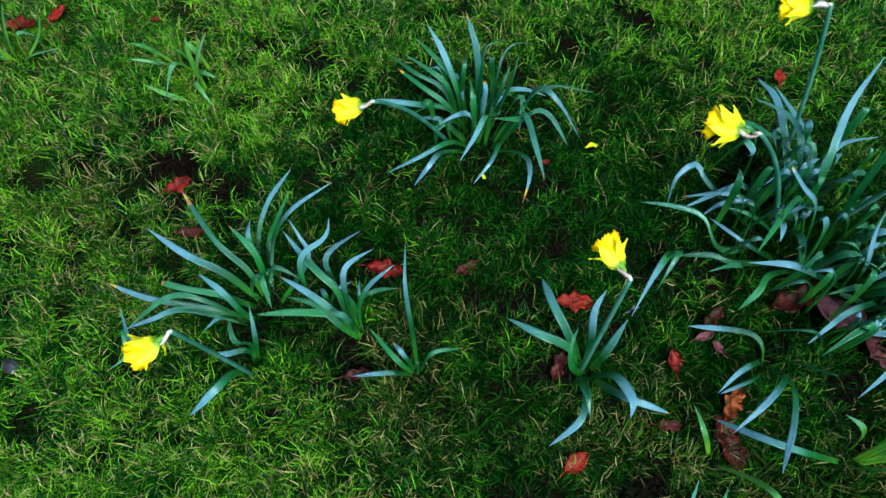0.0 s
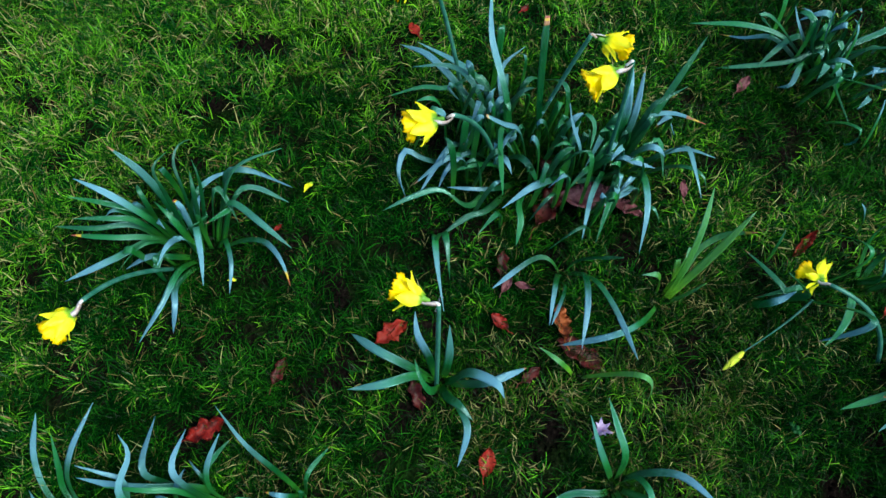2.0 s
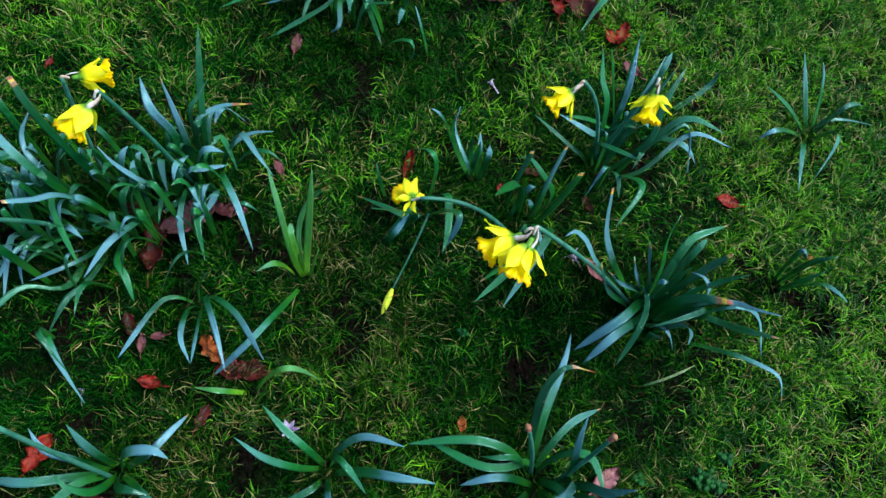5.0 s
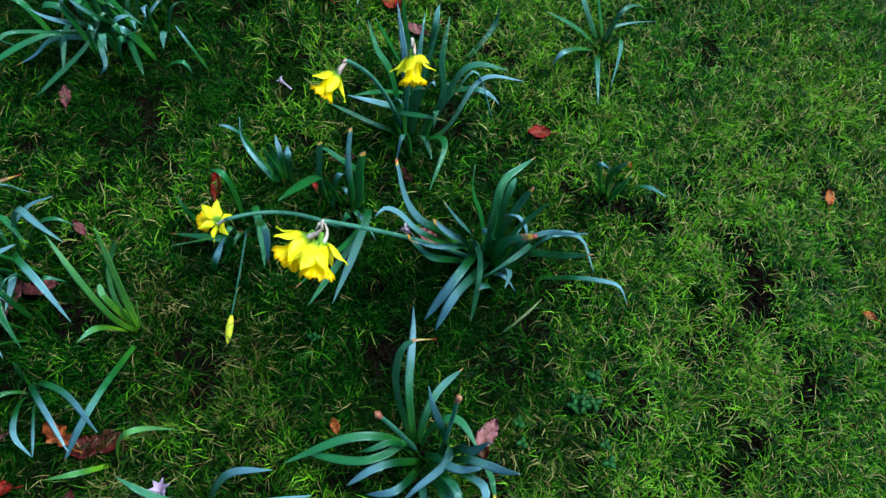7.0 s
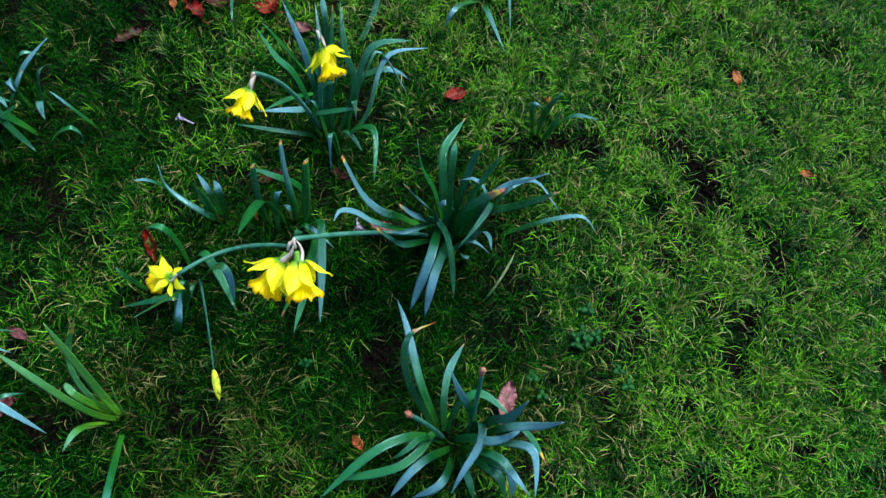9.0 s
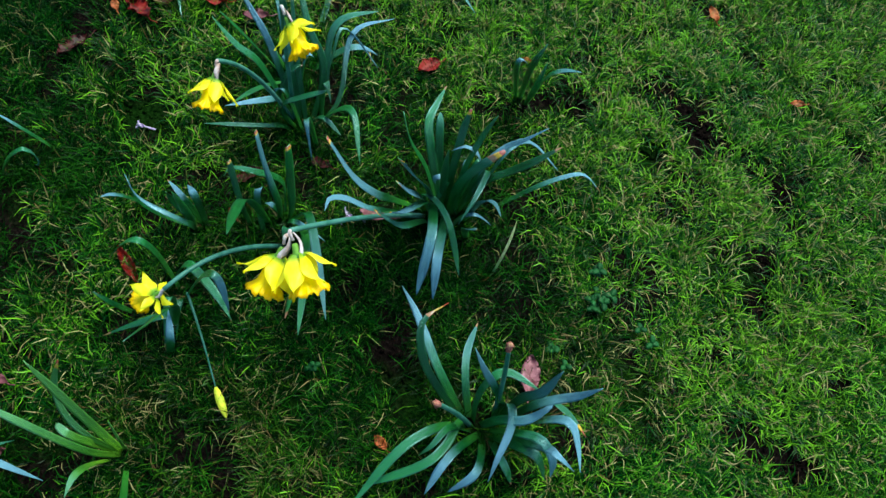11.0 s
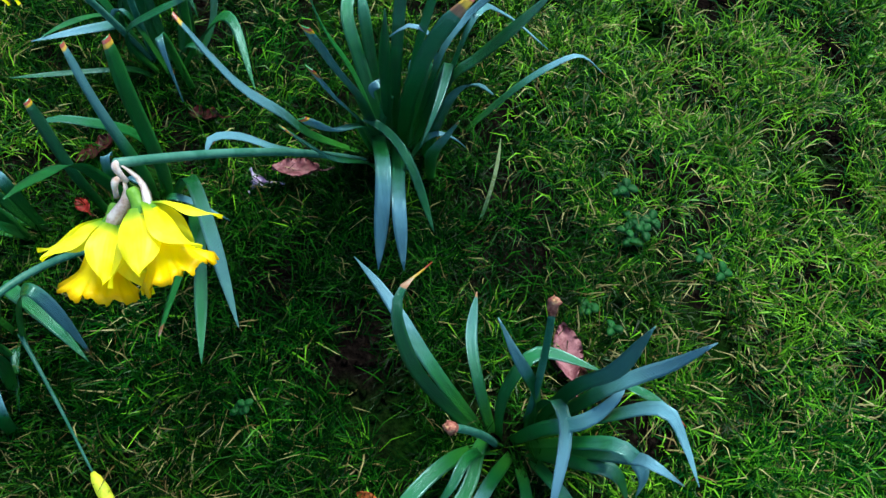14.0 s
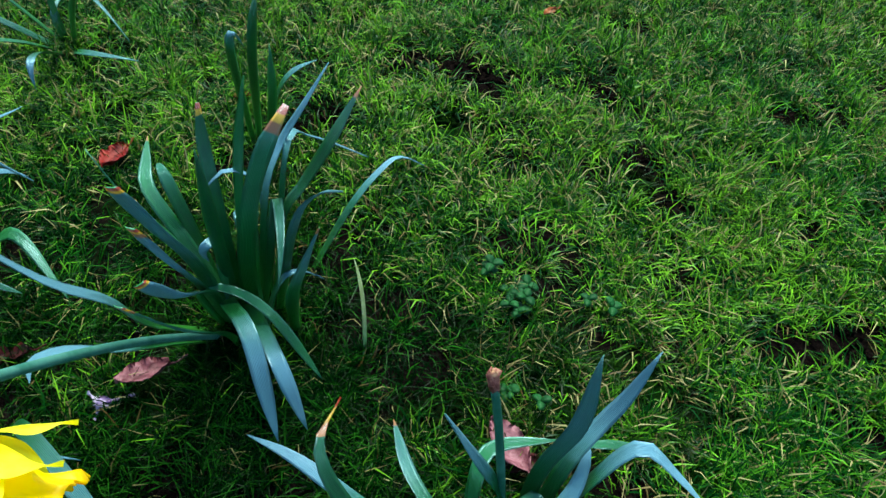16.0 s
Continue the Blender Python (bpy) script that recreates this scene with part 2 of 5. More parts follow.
def skin(bm, rings, closed=True, uvs=None, cap=True):
    """Joins rings of points into a skin; the ends are closed when cap is set."""
    made = [[bm.verts.new(p) for p in ring] for ring in rings]
    uv = bm.loops.layers.uv.verify()
    k = len(made[0])
    for i, (a, b) in enumerate(zip(made, made[1:])):
        for j in range(k if closed else k - 1):
            q = (j + 1) % k
            f = bm.faces.new((a[j], a[q], b[q], b[j]))
            if uvs:
                for loop, (r, c) in zip(f.loops, ((i, j), (i, q), (i + 1, q), (i + 1, j))):
                    loop[uv].uv = uvs[r][c]
    if cap and closed:
        bm.faces.new(made[0][::-1])
        bm.faces.new(made[-1])
    return made


def bend_at(a, k, b, s, w):
    """A point of the bent line from a by the bend k to b; a larger w makes a sharper bend."""
    p, q, r = (1 - s) ** 2, 2 * w * s * (1 - s), s * s
    return (a * p + k * q + b * r) / (p + q + r)


def strap(bm, line, turn_at, width, hollow=0.15, thick=0.0017, taper=0.25, side=None, end=1.0, blunt=0.05, withered=0.05):
    """A strap-shaped leaf along a line of points, hollowed like a gutter, with a tapering tip."""
    rows, uvs, n = [], [], len(line)
    for i, p in enumerate(line):
        s = i / (n - 1)
        t = (line[min(i + 1, n - 1)] - line[max(i - 1, 0)]).normalized()
        w = side - t * side.dot(t)
        w = (w if w.length > 0.05 else Vector((1, 0, 0)).cross(t)).normalized()
        w = Matrix.Rotation(turn_at(s), 3, t) @ w
        up = t.cross(w).normalized()
        half = 0.5 * width * (0.72 + 0.28 * min(1, s / 0.3))
        left = max(0, (s - 1 + taper) / taper)
        half *= max(blunt, (1 - min(1, left) ** 1.7) ** 0.9)
        deep = hollow * half * (1.6 - 1.1 * s)
        ring, tex = [], []
        for u, low in ((-1, 0), (-0.5, 0), (0, 0), (0.5, 0), (1, 0), (0.5, 1), (0, 1), (-0.5, 1)):
            h = (abs(u) ** 1.6 - 0.5) * deep - low * thick * (1.1 - 0.5 * s)
            ring.append(p + w * (u * half) + up * h)
            tex.append((0.5 + 0.5 * u, s if s < 1 - withered or end == 1 else 1.0 - 0.02 + (end - 0.98) * (s - 1 + withered) / withered))
        rows.append(ring)
        uvs.append(tex)
    skin(bm, rows, True, uvs)


def tube(bm, line, radius, sides=9):
    rows, n = [], len(line)
    ref = Vector((0.3, 0.2, 1))
    for i, p in enumerate(line):
        t = (line[min(i + 1, n - 1)] - line[max(i - 1, 0)]).normalized()
        a = t.cross(ref)
        a = (a if a.length > 0.1 else t.cross(Vector((1, 0, 0)))).normalized()
        b = t.cross(a)
        r = radius(i / (n - 1)) if callable(radius) else radius
        rows.append([p + (a * math.cos(k * 2 * math.pi / sides) + b * math.sin(k * 2 * math.pi / sides)) * r for k in range(sides)])
    skin(bm, rows)


# ---- daffodils ----
def daffodil_leaf(plant, az, reach, tip_z, at, bend_z, width=0.014, root=(0, 0), sharp=1.5, twist=0.0, mat=None, sway=0.0, kink=0.0, burnt=False):
    """One leaf: heading, distance and height of its tip, where along its way it bends (0 to 1) and how high."""
    out = Vector((math.cos(radians(az)), math.sin(radians(az)), 0))
    a, b = Vector((*root, -0.01)), Vector((*root, 0)) + out * reach + Vector((0, 0, tip_z))
    k = Vector((*root, 0)) + out * (reach * at) + Vector((0, 0, bend_z))
    k += Vector((-out.y, out.x, 0)) * sway
    line = [bend_at(a, k, b, i / 19, sharp) for i in range(20)]
    wob = random.uniform(-1, 1)
    side = Vector((-out.y, out.x, 0))
    line = [p + side * (wob * 0.006 * math.sin(3 * i / 19)) for i, p in enumerate(line)]
    if kink:
        # a fold: what lies beyond it hangs down
        first = random.randint(10, 15)
        joint, axis = line[first], (line[first + 1] - line[first]).cross(Vector((0, 0, 1)))
        for i in range(first + 1, 20):
            swung = joint + Matrix.Rotation(-radians(kink), 3, axis) @ (line[i] - joint)
            line[i] = Vector((swung.x, swung.y, max(swung.z, 0.012)))
    bm = bmesh.new()
    strap(bm, line, lambda s: radians(twist) * s, width, taper=0.2 if burnt else random.uniform(0.24, 0.46), side=side, end=1.1 if burnt else 1.0, withered=0.1)
    return part("leaf", bm, mat or LEAF, plant)


def bent_leaf(plant, end, width, *shape, mat=None):
    """A leaf along a smooth line through its root, bends and tip (cm from the plant's middle). end: "burnt" for a withered tip, "cut" for a blunt brown one, "scorched" for a broad orange one."""
    knots = [Vector(p) / 100 for p in shape]
    knots = [2 * knots[0] - knots[1], *knots, 2 * knots[-1] - knots[-2]]
    fine = []
    for a, b, c, d in zip(knots, knots[1:], knots[2:], knots[3:]):
        for i in range(12):
            u = i / 12
            fine.append(0.5 * (2 * b + (c - a) * u + (2 * a - 5 * b + 4 * c - d) * u * u + (3 * b - a - 3 * c + d) * u ** 3))
    fine.append(knots[-2])
    for _ in range(3):
        fine = [fine[0], *[(p + 2 * q + r) / 4 for p, q, r in zip(fine, fine[1:], fine[2:])], fine[-1]]
    far = [0.0]
    for p, q in zip(fine, fine[1:]):
        far.append(far[-1] + (q - p).length)
    line, k = [], 0
    for i in range(24):
        want = far[-1] * i / 23
        while k < len(far) - 2 and far[k + 1] < want:
            k += 1
        line.append(fine[k].lerp(fine[k + 1], min(1, (want - far[k]) / max(1e-6, far[k + 1] - far[k]))))
    run = knots[-2] - knots[1]
    side = Vector((-run.y, run.x, 0))
    side = side.normalized() if side.length > 0.02 else Vector((0.64, -0.77, 0))
    lean, wave = random.uniform(-0.5, 0.5), random.uniform(0, 6)
    if end == "scorched":
        side, lean = Vector((0.62, 0.78, 0)), 0.0
    bm = bmesh.new()
    strap(bm, line, lambda s: lean * s + 0.18 * math.sin(5 * s + wave), width / 100 * random.uniform(0.92, 1.06), taper={"cut": 0.07, "scorched": 0.13}.get(end, random.uniform(0.22, 0.4)), side=side, end=1.1 if end else 1.0, blunt={"cut": 0.62, "scorched": 0.3}.get(end, 0.05), withered={"cut": 0.03, "scorched": 0.06}.get(end, 0.14))
    return part("leaf", bm, mat or LEAF, plant)


def bent_leaves(plant, rows, mat=None):
    for row in rows:
        bent_leaf(plant, *row, mat=mat)


def random_leaves(plant, seed, count, reach, height, spread=0.03, width=0.013, mat=None, headings=(0, 360), rise=1.0):
    rnd = random.Random(seed)
    for i in range(count):
        az = rnd.uniform(*headings)
        r = reach * rnd.uniform(0.35, 1.0)
        h = height * rnd.uniform(0.55, 1.0)
        up = rnd.random() ** rise
        tip = h * up * 0.9 + 0.01
        root = (rnd.gauss(0, spread), rnd.gauss(0, spread))
        daffodil_leaf(plant, az, r * (1.1 - 0.5 * up), tip, rnd.uniform(0.25, 0.55), max(h, tip * 0.75), width * rnd.uniform(0.75, 1.15), root, rnd.uniform(1.0, 2.2), rnd.uniform(-60, 60), mat, 0.0, rnd.choice((0, 0, 0, 55, 80)))


def tepal_mesh(length, width, bow):
    """A petal: a thin film, cupped, with a wavy edge and a pointed tip."""
    bm = bmesh.new()
    rows, uvs = [], []
    for i in range(17):
        s = i / 16
        half = 0.5 * width * (0.30 + 0.70 * math.sin(math.pi * 0.5 * min(1, s / 0.48)))
        half *= max(0.015, 1 - max(0, (s - 0.38) / 0.62) ** 1.45)
        ring, tex = [], []
        for k in range(9):
            u = k / 4 - 1
            wave = 0.0022 * math.sin(8 * s + 3 * u) * u * u
            fold = 0.0005 * math.cos(4 * u) * s
            ring.append(Vector((u * half, s * length, bow * math.sin(s * 2.4) * length + 0.30 * half * u * u + wave + fold)))
            tex.append((0.5 + 0.5 * u, s))
        rows.append(ring)
        uvs.append(tex)
    skin(bm, rows, False, uvs)
    return bm


def trumpet_mesh(length, mouth, seed):
    """The frilled cup: an outer and an inner wall, the rim wavy and toothed."""
    bm = bmesh.new()
    rows, uvs, sides, rnd = [], [], 96, random.Random(seed)
    ph = [rnd.uniform(0, 6.3) for _ in range(3)]
    teeth = [rnd.uniform(-0.03, 0.04) for _ in range(sides // 2)]
    walls = [(s, 0.0) for s in np.linspace(0, 1, 11)] + [(s, 0.0009) for s in np.linspace(1, 0.05, 9)]
    for s, inset in walls:
        ring, tex = [], []
        for k in range(sides):
            a = 2 * math.pi * k / sides
            flare = max(0, s - 0.70) / 0.30
            r = mouth * (0.44 + 0.34 * s + 0.42 * flare ** 1.3)
            r *= 1 + flare * (0.05 * math.sin(6 * a + ph[0]) + 0.04 * math.sin(14 * a + ph[1])) + 0.02 * math.sin(6 * a)
            z = length * s + flare * length * (0.04 * math.sin(9 * a + ph[2]) + teeth[k // 2] + (0.03 if k % 4 < 2 else -0.02))
            ring.append(Vector(((r - inset) * math.cos(a), (r - inset) * math.sin(a), z)))
            tex.append((k / sides, 0.16 + 0.84 * s))
        rows.append(ring)
        uvs.append(tex)
    skin(bm, rows, True, uvs)
    return bm


TEPALS = [tepal_mesh(0.045, 0.024, 0.02), tepal_mesh(0.044, 0.019, -0.10), tepal_mesh(0.047, 0.024, 0.10)]
TEPAL_MESHES = []
for one in TEPALS:
    shape = bpy.data.meshes.new("tepal")
    one.to_mesh(shape)
    one.free()
    shape.materials.append(TEPAL)
    for face in shape.polygons:
        face.use_smooth = True
    TEPAL_MESHES.append(shape)


def daffodil_flower(plant, root, at, heading, pitch, size=1.0, sweep=45.0, arch=0.05, seed=0, stem=True, thick=0.0034):
    """A stem from its root to a nodding flower whose cup starts at the point given and looks along heading and pitch."""
    rnd = random.Random(seed)
    face = Vector((math.cos(radians(heading)) * math.cos(radians(pitch)), math.sin(radians(heading)) * math.cos(radians(pitch)), math.sin(radians(pitch))))
    at, root = Vector(at), Vector(root)
    back = at - face * 0.016 * size
    top = back - face * 0.014 * size + Vector((0, 0, 0.003))
    lift = Vector((0, 0, 1))
    # the stem: rises, leans over, ends in the bent neck
    run = (top - root)
    ctrl = root + run * 0.5 + lift * arch
    line = [bend_at(root, ctrl, top, i / 22, 1.2) for i in range(23)]
    if stem:
        bm = bmesh.new()
        tube(bm, line, lambda s: thick * (1.08 - 0.2 * s))
        part("flower_stem", bm, STEM, plant)
    last = (line[-1] - line[-3]).normalized()
    # the neck, pale and bent, runs from the stem's end to the ovary
    bm = bmesh.new()
    neck = [bend_at(line[-1] - last * 0.002, line[-1] + last * 0.005 * size, back - face * 0.004 * size, i / 8, 1.3) for i in range(9)]
    tube(bm, neck, lambda s: thick * (0.66 - 0.12 * s + 0.06 * math.sin(9 * s + seed)), 8)
    part("flower_neck", bm, SPATHE, plant)
    spin = face.to_track_quat("Z", "Y").to_matrix().to_4x4() @ Matrix.Rotation(rnd.uniform(0, 1.0), 4, "Z")
    bm = trumpet_mesh(0.041 * size, 0.0195 * size, seed)
    flower = part("flower", bm, TRUMPET, plant, "yellow trumpet daffodil flower with a frilled cup")
    flower.matrix_local = Matrix.Translation(at) @ spin
    for k in range(6):
        t = new("tepal", TEPAL_MESHES[(k + seed) % 3])
        t.parent = flower
        tilt = sweep + rnd.uniform(-9, 12)
        t.matrix_local = Matrix.Rotation(k * math.pi / 3, 4, "Z") @ Matrix.Translation((0, 0.0065 * size, -0.004 - 0.001 * (k % 2))) @ Matrix.Rotation(radians(90 - tilt), 4, "X") @ Matrix.Rotation(rnd.uniform(-0.5, 0.5), 4, "Y") @ Matrix.Scale(size * rnd.uniform(0.9, 1.08), 4)
    bm = bmesh.new()
    stops = [(-0.016, 0.0026), (-0.014, 0.0038), (-0.011, 0.0042), (-0.008, 0.0044), (-0.004, 0.0060), (-0.001, 0.0084), (0.002, 0.0086)]
    skin(bm, [[Vector((r * size * math.cos(k * 0.6283), r * size * math.sin(k * 0.6283), z * size)) for k in range(10)] for z, r in stops])
    part("ovary", bm, OVARY, flower)
    # the papery sheath, torn and curled at the neck
    bm = bmesh.new()
    rows = []
    for i in range(8):
        s = i / 7
        half = 0.0052 * size * math.sin(0.35 + 2.6 * s) * (1 + 0.35 * math.sin(7 * s + seed))
        p = Vector((0.0032 + 0.0045 * math.sin(3 * s), 0.003 * math.sin(5 * s + seed), -0.030 + 0.036 * s)) * size
        rows.append([p + Vector((-0.3 * u * u * half, u * half, 0.0008 * math.sin(9 * s + 4 * u))) + Vector((-0.0006 * low, 0, 0)) for u, low in ((-1, 0), (0, 0), (1, 0), (0, 1))])
    skin(bm, rows)
    part("spathe", bm, SPATHE, flower)
    return flower


# ---- ground and lawn ----
def ground():
    bm = bmesh.new()
    ticks = [-400, -60, -12, -5] + [round(-3 + 0.06 * k, 3) for k in range(101)] + [5, 12, 60, 400]
    grid = [[bm.verts.new((x, y, 0.006 * noise.noise(Vector((x * 2.2, y * 2.2, 0))) if max(abs(x), abs(y)) < 3.1 else 0)) for x in ticks] for y in ticks]
    for a, b in zip(grid, grid[1:]):
        for j in range(len(a) - 1):
            bm.faces.new((a[j], a[j + 1], b[j + 1], b[j]))
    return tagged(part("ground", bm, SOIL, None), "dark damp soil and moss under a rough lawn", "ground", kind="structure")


ground()
# bare patches of soil in the lawn: x, y, radius
BARE = [(-0.494, 0.634, 0.04), (-0.373, 0.593, 0.036), (-0.27, 0.865, 0.036), (0.205, 0.873, 0.042), (-0.661, 0.641, 0.028), (-0.588, 1.055, 0.03), (-0.367, 0.77, 0.026), (0.34, 0.96, 0.035), (0.572, -0.243, 0.043),
        (0.861, -0.868, 0.036), (0.775, -0.904, 0.04), (1.0, -1.32, 0.035), (0.443, -0.814, 0.028), (0.605, -0.768, 0.026), (0.585, -0.97, 0.032), (0.40, -0.685, 0.026), (0.873, -0.72, 0.026), (0.185, 0.49, 0.028),
        (0.292, 0.103, 0.036), (1.115, -0.012, 0.05), (0.20, -0.735, 0.036), (0.481, -0.853, 0.026), (0.742, -0.914, 0.03), (-0.13, 0.27, 0.03), (0.19, 0.285, 0.03)]


# worm casts and trodden spots, small and dark
SPOTS = [(-0.65, 0.175, 0.018), (-0.547, 0.165, 0.016), (-0.777, 0.60, 0.022), (-0.735, 0.372, 0.020), (0.544, -0.408, 0.024), (0.748, -0.801, 0.020), (0.484, -0.873, 0.018), (0.99, -1.057, 0.024), (-0.161, 0.243, 0.02)]


# shaded ground around the bulbs, painted as finer, darker grass: x, y, radius
SHADED_BEDS = [(-0.25, 0.38, 0.20), (0.05, 0.68, 0.23), (0.58, 0.48, 0.34), (0.22, 0.28, 0.26), (0.45, 0.24, 0.2), (0.62, 0.12, 0.18), (0.35, 0.0, 0.2), (0.75, 0.05, 0.12), (0.98, 0.24, 0.15), (1.18, 0.30, 0.40),
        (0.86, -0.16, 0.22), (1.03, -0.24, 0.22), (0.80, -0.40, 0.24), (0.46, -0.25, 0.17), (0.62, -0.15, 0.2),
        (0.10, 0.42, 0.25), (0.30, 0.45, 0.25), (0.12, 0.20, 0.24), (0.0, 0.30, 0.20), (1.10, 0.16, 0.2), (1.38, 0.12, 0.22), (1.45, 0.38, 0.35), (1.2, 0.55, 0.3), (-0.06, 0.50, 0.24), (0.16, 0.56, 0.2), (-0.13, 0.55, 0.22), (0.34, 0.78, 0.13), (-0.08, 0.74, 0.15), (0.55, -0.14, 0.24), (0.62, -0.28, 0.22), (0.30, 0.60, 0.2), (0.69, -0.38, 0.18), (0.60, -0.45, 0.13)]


# where dead straw shows between the blades: x, y, radius
STRAW = [(0.55, 0.02, 0.14), (0.66, 0.10, 0.10), (0.36, 0.10, 0.09), (-0.05, 0.22, 0.12), (0.42, -0.52, 0.10), (0.24, 0.16, 0.10), (-0.60, 0.55, 0.15)]


def lawn(tufts, per_tuft, seed=3, outer=False):
    """Grass in tufts: the blades of a tuft fan out from its middle, some lie flat. The outer lawn is thinner sown, with broader blades."""
    rng = np.random.default_rng(seed)
    c = np.empty((0, 2))
    while len(c) < tufts:
        q = rng.uniform((-3.6, -4.0), (4.4, 4.0), (tufts, 2)) if outer else rng.uniform((-1.15, -1.75), (1.95, 1.6), (tufts, 2))
        d = q @ np.array((0.64, 0.77)) - 0.12
        keep = (np.abs(q @ np.array((0.77, -0.64)) - 0.35) < 2.0) & (d > -1.25) & (d < 1.35)
        if outer:
            inner = keep & (q[:, 0] > -1.13) & (q[:, 0] < 1.93) & (q[:, 1] > -1.73) & (q[:, 1] < 1.58)
            keep = ~inner & (np.hypot(q[:, 0] - 0.4, q[:, 1]) < 3.3 + 0.5 * rng.random(tufts))
        for x, y, r in BARE + SPOTS:
            a = np.hypot(q[:, 0] - x, (q[:, 1] - y) * 1.2)
            keep &= rng.random(tufts) < np.clip((a / r - 1.0) * 1.6, 0.02, 1)
        # uneven growth: thick clumps with thin places between
        grow = np.array([noise.noise(Vector((x * 17, y * 17, 0))) + 0.6 * noise.noise(Vector((x * 41, y * 41, 5))) for x, y in q])
        keep &= rng.random(tufts) < np.clip(0.64 + 1.6 * grow, 0.06, 1)
        c = np.concatenate([c, q[keep]])
    c = c[:tufts]
    count = tufts * per_tuft
    bed_shade = np.max([np.exp(-(((c[:, 0] - x) ** 2 + (c[:, 1] - y) ** 2) / r ** 2)) for x, y, r in SHADED_BEDS], axis=0)
    fine = rng.random(tufts) < np.clip(bed_shade * 1.25 - 0.12, 0, 0.95)
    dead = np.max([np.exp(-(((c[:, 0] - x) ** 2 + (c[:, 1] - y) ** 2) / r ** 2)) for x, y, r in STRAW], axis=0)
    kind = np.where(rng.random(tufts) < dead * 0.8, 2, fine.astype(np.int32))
    vigour, radius, comb = rng.uniform(0.6, 1.25, tufts), rng.uniform(0.010, 0.026, tufts) * (2.2 if outer else 1.0), rng.uniform(0, 2 * np.pi, tufts)
    own = np.repeat(np.arange(tufts), per_tuft)
    az = rng.uniform(0, 2 * np.pi, count)
    far = np.sqrt(rng.random(count))
    p = c[own] + (np.stack([np.cos(az), np.sin(az)], 1) * (far * radius[own])[:, None])
    az = az + rng.normal(0, 0.9, count)
    swept = rng.random(count) < 0.3
    az = np.where(swept, comb[own] + rng.normal(0, 0.5, count), az)
    length = rng.uniform(0.015, 0.048, count) * vigour[own]
    lean = np.clip(rng.normal(0.65, 0.28, count) + 0.35 * far, 0.1, 1.35)
    lean = np.where(rng.random(count) < 0.2, 1.45, lean)
    curl = rng.normal(0, 0.4, count)
    half = (2.6 if outer else 1.0) * rng.uniform(0.00040, 0.00108, count) * np.where(fine[own], 0.78, 1.0)
    # each blade: foot, knee and tip
    co = np.zeros((count, 5, 3))
    flat = np.zeros((count, 2))
    z = np.full(count, -0.003)
    row = 0
    for k in range(3):
        w = half * (1.0, 0.9, 0.0)[k]
        turn = az + curl * k
        out, side = np.stack([np.cos(turn), np.sin(turn)], 1), np.stack([-np.sin(turn), np.cos(turn)], 1)
        for s in ((-1, 1) if k < 2 else (0,)):
            co[:, row, :2] = p + flat + side * (w * s)[:, None]
            co[:, row, 2] = z
            row += 1
        a = np.minimum(lean * (0.65, 1.5, 0)[k], 1.9)
        flat = flat + out * (np.sin(a) * length / 2)[:, None]
        z = z + np.cos(a) * length / 2
    co[:, 2:, 2] = np.maximum(co[:, 2:, 2], rng.uniform(0.001, 0.009, count)[:, None])
    base = (np.arange(count) * 5)[:, None]
    loops = (base + np.array([0, 1, 3, 2, 2, 3, 4])[None]).ravel()
    me = bpy.data.meshes.new("grass")
    me.vertices.add(count * 5)
    me.vertices.foreach_set("co", co.ravel())
    me.loops.add(len(loops))
    me.loops.foreach_set("vertex_index", loops.astype(np.int32))
    me.polygons.add(count * 2)
    start = ((np.arange(count) * 7)[:, None] + np.array([0, 4])[None]).ravel()
    me.polygons.foreach_set("loop_start", start.astype(np.int32))
    me.materials.append(GRASS)
    me.materials.append(SHADED_GRASS)
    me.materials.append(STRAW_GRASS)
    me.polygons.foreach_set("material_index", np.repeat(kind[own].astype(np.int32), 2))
    me.update(calc_edges=True)
    return tagged(new("grass", me), "short green lawn grass with straw blades", "grass", kind="stuff")


lawn(24000, 35)
lawn(9500, 12, 8, True)

# ---- the daffodils, plant by plant ----
def daffodil(x, y, label):
    return empty_thing("daffodil", (x, y, 0), label, "daffodil", "daffodils in the lawn")


def leaves(plant, width, rows, mat=None):
    """Rows: root in cm from the plant's middle, heading, reach and height of the tip in cm, place, height and sideways sway of the bend, 1 for a burnt tip."""
    for x, y, az, reach, tip, at, bend, sway, *burnt in rows:
        daffodil_leaf(plant, az, reach / 100, tip / 100, at, bend / 100, width / 100 * random.uniform(0.88, 1.1), (x / 100, y / 100), 1.5, random.uniform(-40, 40), mat, sway / 100, burnt=bool(burnt))


